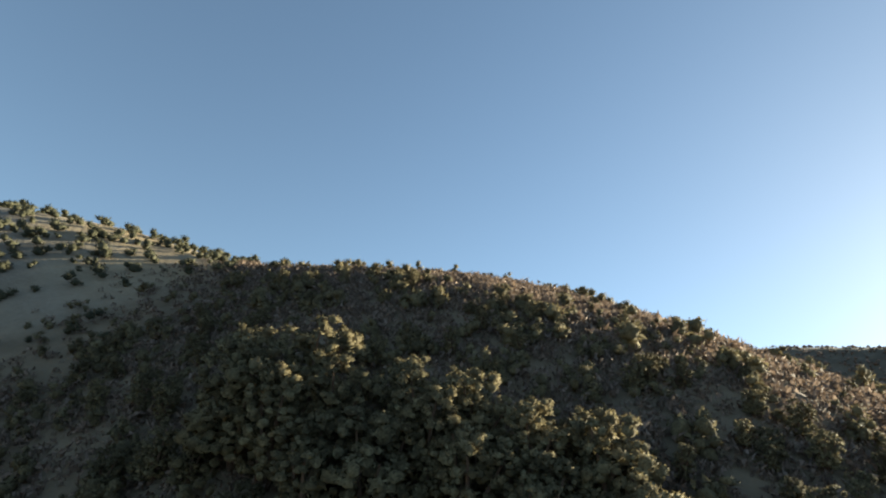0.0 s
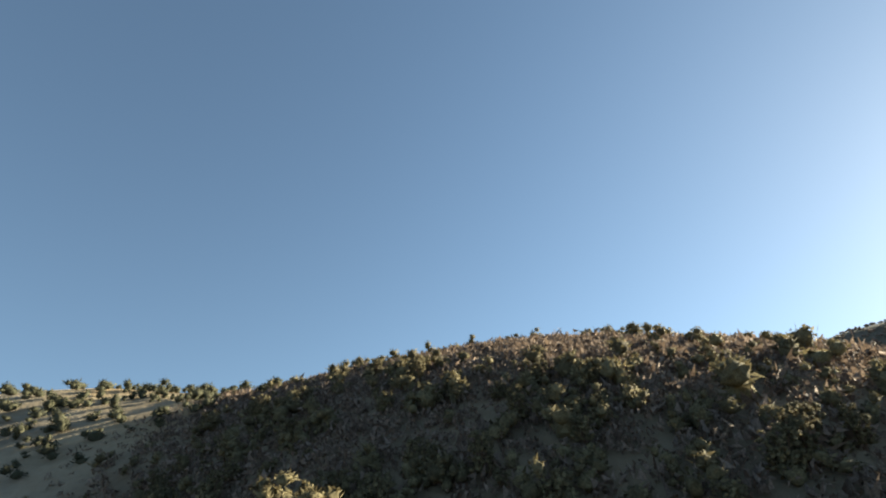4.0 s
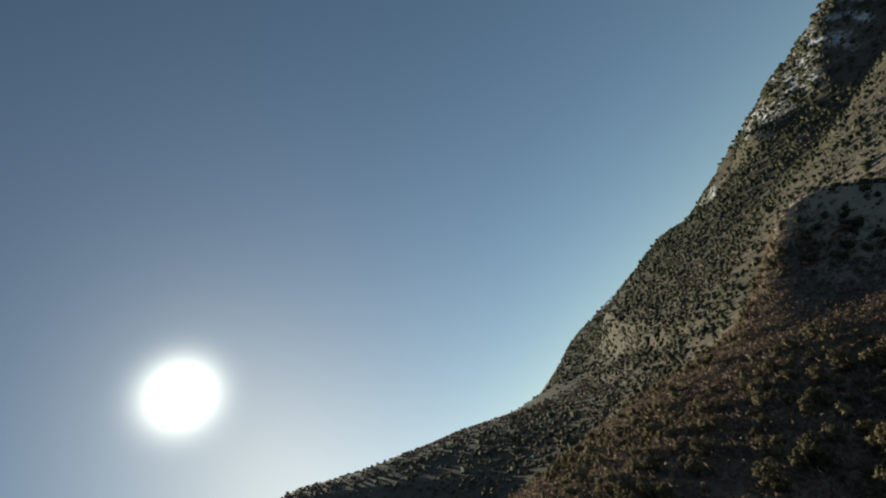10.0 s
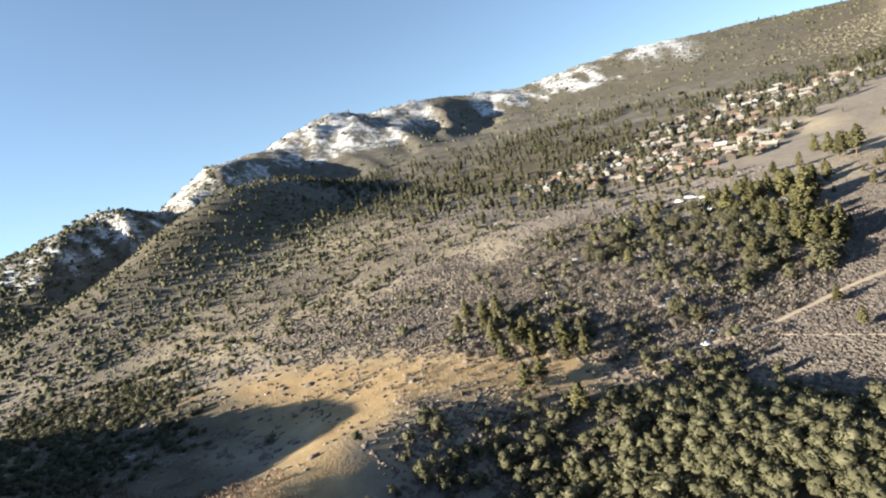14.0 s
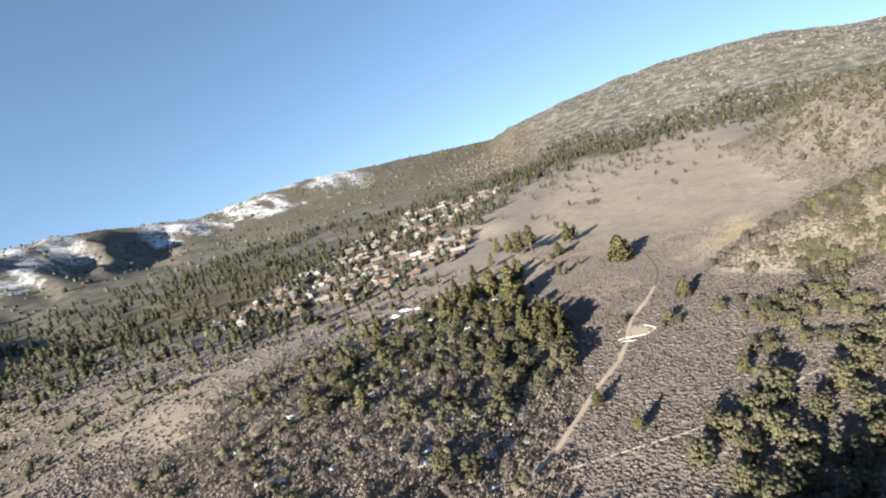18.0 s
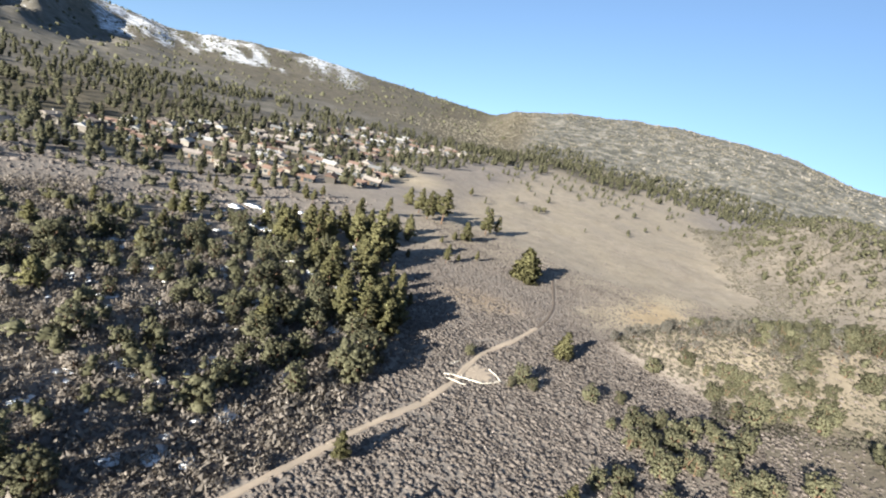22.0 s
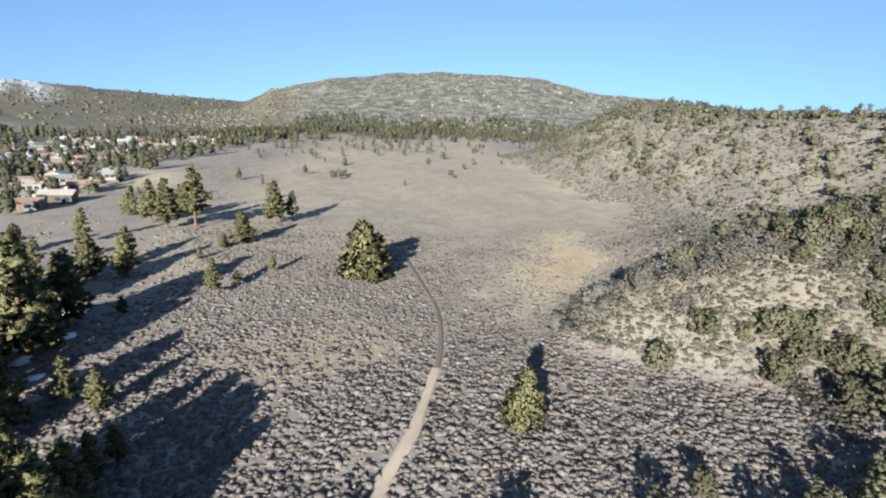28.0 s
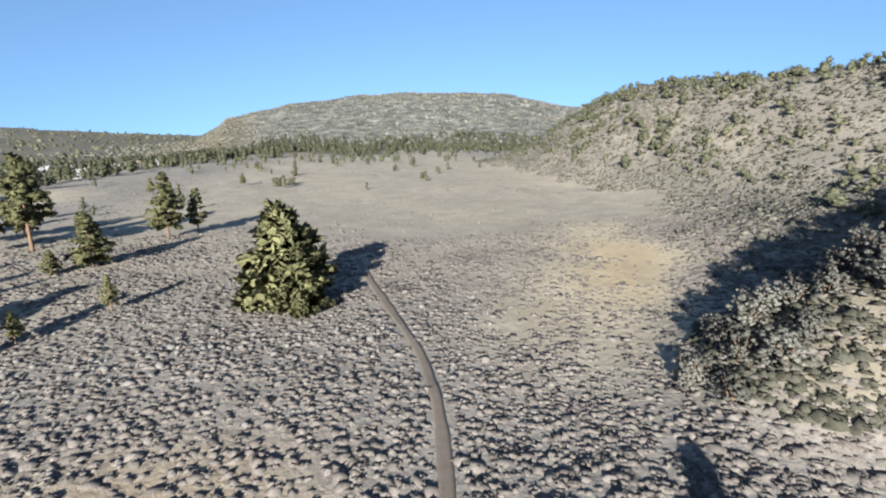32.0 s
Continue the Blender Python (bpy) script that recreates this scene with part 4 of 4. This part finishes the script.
GAP = [(-22, 88), (-16, 86.2), (-13, 83.5), (-9, 81.5), (-6, 77.5), (-3.5, 75), (0, 71), (1, 67.5), (4, 64)]


def track_gap(x, y):
    """How far a shrub stands from the faint game track."""
    gx = np.interp(y, [p[1] for p in GAP[::-1]], [p[0] for p in GAP[::-1]])
    return np.where((y > 63) & (y < 89), np.abs(x - gx) * 0.7, 9.0)


def clearing(x, y):
    return np.hypot(x + 0.4, y - 26) > 4.2


# chunky hummocks by the young pine, finer and lower towards the far meadow
x, y, u = scatter(101, 150000, -66, 92, -60, 150, lambda x, y, r: off_trail(x, y, 0.75) & (track_gap(x, y) > 0.3) & clearing(x, y) & (r > 0.8 * open_grass(x, y)) & (r < 0.8 + 0.4 * fbm(x, y, 9, 3, 77)))
stuff("sagebrush", x, y, (0.3 + 0.38 * u**1.8) * (1.1 - 0.28 * step(52, 82, y)), M_SAGE, "dense low grey-brown winter sagebrush covering the valley floor", "brush", HUMMOCK, 0.4, 0.44, 0.5, 1, 1)
x, y, u = scatter(102, 24000, -130, 160, 60, 560, lambda x, y, r: (r > 0.9 * open_grass(x, y)) & (r < 0.7 + 0.5 * fbm(x, y, 18, 3, 78)))
stuff("sagebrush", x, y, 0.32 + 0.4 * u**1.5, M_SAGE, "sparser grey-brown sagebrush on the far valley floor", "brush", HUMMOCK, 0.32, 0.32, 0.36, 1, 2)
x, y, u = scatter(103, 26000, 26, 210, -190, 370, lambda x, y, r: (height(x, y) > np.where(y > 45, 3.5, 7.5)) & (r < 0.62 + 0.6 * fbm(x, y, 25, 3, 79)))
stuff("hillside_brush", x, y, 0.36 + 0.6 * u**2, M_CHAPARRAL, "grey-green chaparral brush on the dry hillside", "brush", BUSH, 0.4, 0.85, 1.0, 1, 3)
x, y, u = scatter(126, 44000, 44, 200, 84, 400, lambda x, y, r: (height(x, y) > 1.2 + 1.5 * fbm(x, y, 20, 2, 103)) & (r < 0.75 + 0.6 * fbm(x, y, 16, 3, 102)))
stuff("hillside_brush", x, y, 0.36 + 0.62 * u**2, M_CHAPARRAL, "grey low brush thick over the slope above the meadow", "brush", HUMMOCK, 0.4, 0.7, 0.78, 1, 26)
x, y, u = scatter(127, 2600, 60, 200, 84, 400, lambda x, y, r: (height(x, y) > 6) & (r < 0.35 + 0.8 * fbm(x, y, 30, 3, 104)))
stuff("hillside_junipers", x, y, 0.55 + 0.7 * u, M_JUNIPER, "green junipers dotted over the slope above the meadow", "trees", LEAFBALL, 0.3, 0.9, 0.2, 2, 27)
x, y, u = scatter(104, 5000, 40, 215, -190, 370, lambda x, y, r: (height(x, y) > 9) & (r < 0.5 + 0.8 * fbm(x, y, 40, 3, 80)))
stuff("hillside_junipers", x, y, 0.7 + 0.9 * u, M_JUNIPER, "grey-green junipers and oaks scattered over the hillside", "trees", LEAFBALL, 0.3, 0.9, 0.2, 3, 4)
x, y, u = scatter(119, 60000, 14, 108, 42, 104, lambda x, y, r: (height(x, y) > 1.6) & (r < 0.68 + 0.9 * fbm(x, y, 9, 3, 89)))
stuff("spur_brush", x, y, 0.26 + 0.4 * u**2, M_DIM_CHAPARRAL, "grey-green chaparral on the rocky spur", "brush", HUMMOCK, 0.4, 0.8, 0.9, 1, 21)
x, y, u = scatter(123, 26000, -1500, -420, -1100, -60, lambda x, y, r: r < 0.6 + 0.7 * fbm(x, y, 140, 3, 98))
stuff("far_western_scrub", x, y, 1.6 + 1.8 * u, M_WOODS, "dark scrub on distant western slopes", "brush", OCTA, 0.4, 1.2, 1.2, 1, 23)
x, y, u = scatter(105, 56000, -450, -30, -300, 130, lambda x, y, r: (x < -70 - y * 0.1) & ((masks(x, y, height(x, y))["rust"] < 0.35) | (r < 0.22)) & ((x < -110) | (y > -100) | (r < 0.85)) & (r < (0.72 + 0.5 * fbm(x, y, 45, 3, 81)) * np.clip((430 + x) / 120, 0, 1) * np.clip((300 + y) / 60, 0, 1)))
stuff("slope_brush", x, y, 0.5 + 0.7 * u**2, M_SAGE, "brown winter brush over a dry grassy slope", "brush", DOME, 0.5, 0.55, 0.65, 1, 5)
x, y, u = scatter(129, 30000, -190, -6, -140, -20, lambda x, y, r: (r > 0.8 * masks(x, y, height(x, y))["rust"]) & (r < 0.75 + 0.7 * fbm(x, y, 14, 3, 106)))
stuff("slope_sagebrush", x, y, 0.4 + 0.5 * u**1.5, M_SAGE, "grey sagebrush clumps over an open tan hillside", "brush", HUMMOCK, 0.4, 0.7, 0.76, 1, 29)
# scrub in the darkest foliage tone, which adds to the hollow's shade
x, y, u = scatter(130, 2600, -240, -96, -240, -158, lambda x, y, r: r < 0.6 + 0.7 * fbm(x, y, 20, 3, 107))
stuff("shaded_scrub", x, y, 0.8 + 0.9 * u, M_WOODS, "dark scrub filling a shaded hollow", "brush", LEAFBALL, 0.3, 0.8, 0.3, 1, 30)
x, y, u = scatter(106, 3400, -450, -40, -215, 125, lambda x, y, r: (masks(x, y, height(x, y))["rust"] < 0.3) & (r < 0.45 + 0.7 * fbm(x, y, 50, 3, 82)))
stuff("slope_junipers", x, y, 0.8 + 1.0 * u, M_JUNIPER, "dark junipers dotted over the western slope", "trees", LEAFBALL, 0.3, 0.9, 0.2, 2, 6)
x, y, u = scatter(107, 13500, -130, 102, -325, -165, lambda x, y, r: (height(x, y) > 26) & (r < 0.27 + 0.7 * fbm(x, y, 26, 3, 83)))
stuff("ridge_junipers", x, y, 0.42 + 0.62 * u**1.6, M_SHADE_NEEDLES, "junipers and pinyons thick on the shaded ridge", "trees", LEAFBALL, 0.3, 0.95, 0.2, 3, 7)
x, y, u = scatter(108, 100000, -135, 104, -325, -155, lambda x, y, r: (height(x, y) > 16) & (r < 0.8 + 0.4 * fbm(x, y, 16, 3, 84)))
stuff("ridge_brush", x, y, 0.3 + 0.44 * u**2, M_SHADE_TWIGS, "dark low brush between the ridge junipers", "brush", TUFT_T, 0.5, 0.9, 0.45, 1, 8)
x, y, u = scatter(117, 12500, 72, 330, -350, -85, lambda x, y, r: r < 0.35 + 0.7 * fbm(x, y, 40, 3, 87))
stuff("far_shoulder_junipers", x, y, 0.5 + 0.7 * u, M_JUNIPER, "junipers dotted over a sunlit tan hill", "trees", LEAFBALL, 0.3, 0.85, 0.2, 2, 19)
x, y, u = scatter(118, 30000, -155, -5, -135, 50, lambda x, y, r: off_trail(x, y, 1.6) & (x < -16 - np.maximum(0, y - 12) * 0.5) & (r < (0.7 + 0.6 * fbm(x, y, 24, 3, 88)) * (1 - 0.85 * step(-40, -75, y))))
stuff("oak_thicket", x, y, 0.5 + 0.75 * u**1.5, M_OAK, "grey-brown leafless thicket covering the ground", "brush", TUFT_T, 0.3, 0.85, 0.35, 1, 20)
x, y, u = scatter(125, 750, -125, -14, -80, 75, lambda x, y, r: (x < -26 - np.maximum(0, y - 15) * 0.5 - np.maximum(0, -y) * 0.25) & (y > -18 + 30 * fbm(x, y, 20, 2, 101)) & (r < 0.42 + 0.7 * fbm(x, y, 26, 3, 100)))
stuff("juniper_thicket", x, y, 0.9 + 0.8 * u, M_JUNIPER, "grey-green junipers growing close together on the valley side", "trees", LEAFBALL, 0.3, 0.9, 0.2, 5, 25)
x, y, u = scatter(109, 6400, -110, 100, -205, -42, lambda x, y, r: (height(x, y) < 40) & (masks(x, y, height(x, y))["rust"] < 0.3) & (r < 0.72 + 0.6 * fbm(x, y, 35, 3, 85)) & (x > -62 - (y + 165) * 0.25 + 12 * fbm(x, y, 20, 2, 86)) & ((x > -40 + 14 * fbm(x, y, 18, 2, 87)) | (r < 0.16)))
stuff("slope_foot_junipers", x, y, 0.85 + 1.2 * u**1.4, M_JUNIPER, "thick sunlit junipers at the foot of the ridge", "trees", LEAFBALL, 0.26, 0.9, 0.2, 3, 18)


# junipers hide the sunlit ground of the unseen knoll added to cast shade
x, y, u = scatter(128, 2300, -34, 104, -132, -52, lambda x, y, r: (height(x, y) > 3) & (r < 0.8 + 0.5 * fbm(x, y, 24, 3, 105)))
stuff("knoll_junipers", x, y, 0.95 + 1.25 * u**1.5, M_JUNIPER, "junipers crowding the added shade knoll below the ridge", "trees", LEAFBALL, 0.28, 0.9, 0.2, 3, 28)


def bearing(x, y):
    return np.degrees(np.arctan2(x, y + 60)) % 360, np.hypot(x, y + 60)


def wooded(x, y, r):
    a, d = bearing(x, y)
    village = (x > -275) & (x < -95) & (y > 95) & (y < 470)
    return (x < -60) & (d > 200) & (d < 700) & ~((x > -105) & (y < 420) & (y > 60)) & ~(np.hypot((x + 350) / 62, (y - 540) / 40) < 1) & (r < np.where(village, 0.75, 0.75) * (0.75 + 0.9 * fbm(x, y, 90, 3, 91)))


x, y, u = scatter(110, 11000, -900, 20, -30, 900, wooded)
conifers("pine_woods", x, y, 4.5 + 5.0 * u, "olive pine woods round and behind the village", 9)
x, y, u = scatter(111, 2600, -140, 420, 470, 800, lambda x, y, r: (r < np.clip((y - 470 + x * 0.12) / 230, 0.02, 0.8)) & (y > 480 + 60 * fbm(x, y, 80, 2, 5)))
conifers("valley_edge_woods", x, y, 4.5 + 4.5 * u, "dark pines along the far edge of the valley", 10)
x, y, u = scatter(124, 900, -120, 160, 170, 500, lambda x, y, r: r < 0.10 + 0.7 * np.clip((y - 240) / 260, 0, 1) * np.clip(1.1 - (x + 60) / 160, 0.15, 1) + 0.3 * fbm(x, y, 60, 2, 99))
conifers("meadow_pines", x, y, 2.6 + 3.2 * u, "small pines dotted over the far meadow", 24)
x, y, u = scatter(112, 30000, -420, 900, 640, 1350, lambda x, y, r: r < 0.7 + 0.6 * fbm(x, y, 90, 3, 92))
stuff("mountain_brush", x, y, 1.2 + 2.2 * u**2, M_CHAPARRAL, "dark brush mottling the rocky mountain", "brush", OCTA, 0.4, 0.6, 0.6, 1, 11)
x, y, u = scatter(113, 3200, -60, 900, 680, 1300, lambda x, y, r: r < 0.45 + 0.9 * fbm(x, y, 120, 3, 93))
stuff("granite_outcrops", x, y, 0.7 + 1.8 * u**3, M_ROCK, "pale granite boulders scattered over the mountain", "rocks", ICO0, 0.35, 0.7, 0.25, 1, 12)
x, y, u = scatter(114, 15000, -2400, 0, -400, 2300, lambda x, y, r: (np.hypot(x, y + 60) > 700) & (np.hypot(x, y + 60) < 2300) & (r * np.where(height(x, y) > 22, 1.5, 1.0) < 0.55 + 0.8 * fbm(x, y, 200, 3, 94)))
stuff("far_woods", x, y, 1.8 + 2.2 * u, M_JUNIPER, "distant pine woods climbing the snowy range", "woods", OCTA, 0.4, 1.3, 1.3, 1, 13)
x, y, u = scatter(115, 30000, -800, -120, -620, 140, lambda x, y, r: (np.hypot(x, y + 60) > 285) & (r < 0.7 + 0.6 * fbm(x, y, 90, 3, 95)))
stuff("western_scrub", x, y, 0.9 + 1.5 * u**1.5, M_WOODS, "dark scrub over the steep western foothills", "brush", OCTA, 0.4, 1.2, 1.2, 1, 14)
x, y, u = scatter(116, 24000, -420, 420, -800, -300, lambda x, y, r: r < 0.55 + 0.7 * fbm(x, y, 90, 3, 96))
stuff("southern_scrub", x, y, 0.7 + 0.9 * u, M_SHADE_TWIGS, "brown scrub over the hill below the sun", "brush", BALL8, 0.4, 0.85, 0.3, 1, 15)

# pale stones and bleached shrubs by the lone pine
x, y, u = scatter(120, 1300, -38, 20, 72, 110, lambda x, y, r: (r < 0.75 * np.exp(-((y - 89 - 0.15 * x) / 6.0) ** 2)) & off_trail(x, y, 1.2))
stuff("pale_stones", x, y, 0.16 + 0.22 * u**2, plain("weathered_stone", (0.17, 0.152, 0.136), 0.8, 1.2), "pale stones strewn among the sagebrush", "stones", ICO0, 0.35, 0.6, 0.2, 1, 16)
# old snow in the shade of the trees
x, y, u = scatter(121, 650, -110, -12, -58, 92, lambda x, y, r: (x < -26 - np.maximum(0, y - 15) * 0.35) & (r < 0.5 + 0.8 * fbm(x, y, 22, 3, 97)))
stuff("snow_patches", x, y, 0.5 + 1.5 * u**2, M_SNOW, "thin old snow lying in the shade under trees", "snow", ICO1, 0.45, 0.10, -0.02, 1, 17)


# ---- village ----
def house_kind(seed):
    g = np.random.default_rng(seed)
    w, d, h, rise = g.uniform(6, 9), g.uniform(4.6, 6), g.uniform(2.4, 3.4), g.uniform(0.9, 1.5)
    root = new("house")
    bm = bmesh.new()
    bmesh.ops.create_cube(bm, size=1, matrix=Matrix.Translation((0, 0, h / 2 - 0.5)) @ Matrix.Diagonal((w, d, h + 1, 1)))
    part("wall", bm, M_WALL, root)
    bm = bmesh.new()
    o = 0.6
    a = [bm.verts.new(v) for v in ((-w / 2 - o, -d / 2 - o, h - 0.15), (w / 2 + o, -d / 2 - o, h - 0.15), (w / 2 + o, 0, h + rise), (-w / 2 - o, 0, h + rise), (-w / 2 - o, d / 2 + o, h - 0.15), (w / 2 + o, d / 2 + o, h - 0.15))]
    for q in ((0, 1, 2, 3), (3, 2, 5, 4), (0, 3, 4), (1, 5, 2), (0, 4, 5, 1)):
        bm.faces.new([a[i] for i in q])
    roof = part("roof", bm, M_ROOFS[(0, 1, 2, 0, 3, 1)[seed % 6]], root)
    bm = bmesh.new()
    bmesh.ops.create_cube(bm, size=1, matrix=Matrix.Translation((w * 0.25, d * 0.12, h + rise * 0.9)) @ Matrix.Diagonal((0.8, 0.8, 1.6, 1)))
    part("chimney", bm, M_ROCK, roof)
    for k, (x, yy) in enumerate(((-w * 0.32, -1), (w * 0.08, -1), (w * 0.34, -1), (-w * 0.25, 1), (w * 0.2, 1))):
        bm = bmesh.new()
        bmesh.ops.create_cube(bm, size=1, matrix=Matrix.Translation((x, yy * (d / 2 + 0.02), h * 0.5)) @ Matrix.Diagonal((1.5, 0.08, 1.2, 1)))
        part("window", bm, M_GLASS, root)
    bm = bmesh.new()
    bmesh.ops.create_cube(bm, size=1, matrix=Matrix.Translation((-w * 0.12, -d / 2 - 0.03, 1.0)) @ Matrix.Diagonal((1.0, 0.1, 2.05, 1)))
    part("door", bm, M_BARK, root)
    return root


KINDS = [house_kind(200 + k) for k in range(6)]
LOOKS = ("pale stuccoed house with a shallow gabled roof", "tan wooden house with a low pitched roof", "cream village house with a shingled gable roof", "small light-coloured cabin with a gabled roof", "long pale ranch house with a low roof", "two-storey beige house among pines")
g = np.random.default_rng(77)
placed = []
tries = 0
while len(placed) < 175 and tries < 6000:
    tries += 1
    if g.random() < 0.72:
        x, y = g.uniform(-262, -104), g.uniform(100, 262)
        if y < 100 + (x + 262) * 0.28 or y > 205 + 0.25 * (-104 - x) + 15:
            continue
    else:
        x, y = g.uniform(-262, -140), g.uniform(262, 470)
    if any(math.hypot(x - a, y - b) < 10.5 for a, b in placed):
        continue
    placed.append((x, y))
    k = int(g.integers(6))
    m = Matrix.Translation((x, y, float(height(x, y)) + 0.2)) @ Matrix.Rotation(radians(20 + 90 * int(g.integers(2)) + g.normal(0, 9)), 4, "Z")
    h = KINDS[k] if not KINDS[k].get("label") else None
    if h is None:
        h = copy_thing(KINDS[k], m)
    else:
        h.matrix_world = m
    tagged(h, LOOKS[k] + " in the valley village", "house", "village houses")
for name, pts in (("village_road", [(-265, 120), (-230, 150), (-190, 165), (-150, 172), (-108, 205)]), ("village_road", [(-190, 165), (-200, 230), (-215, 320), (-225, 470)])):
    ribbon(name, pts, 6.5, plain("pale_road_dirt", (0.3, 0.25, 0.2), 0.8, 0.5), "pale unpaved village street between the houses", 0.15)
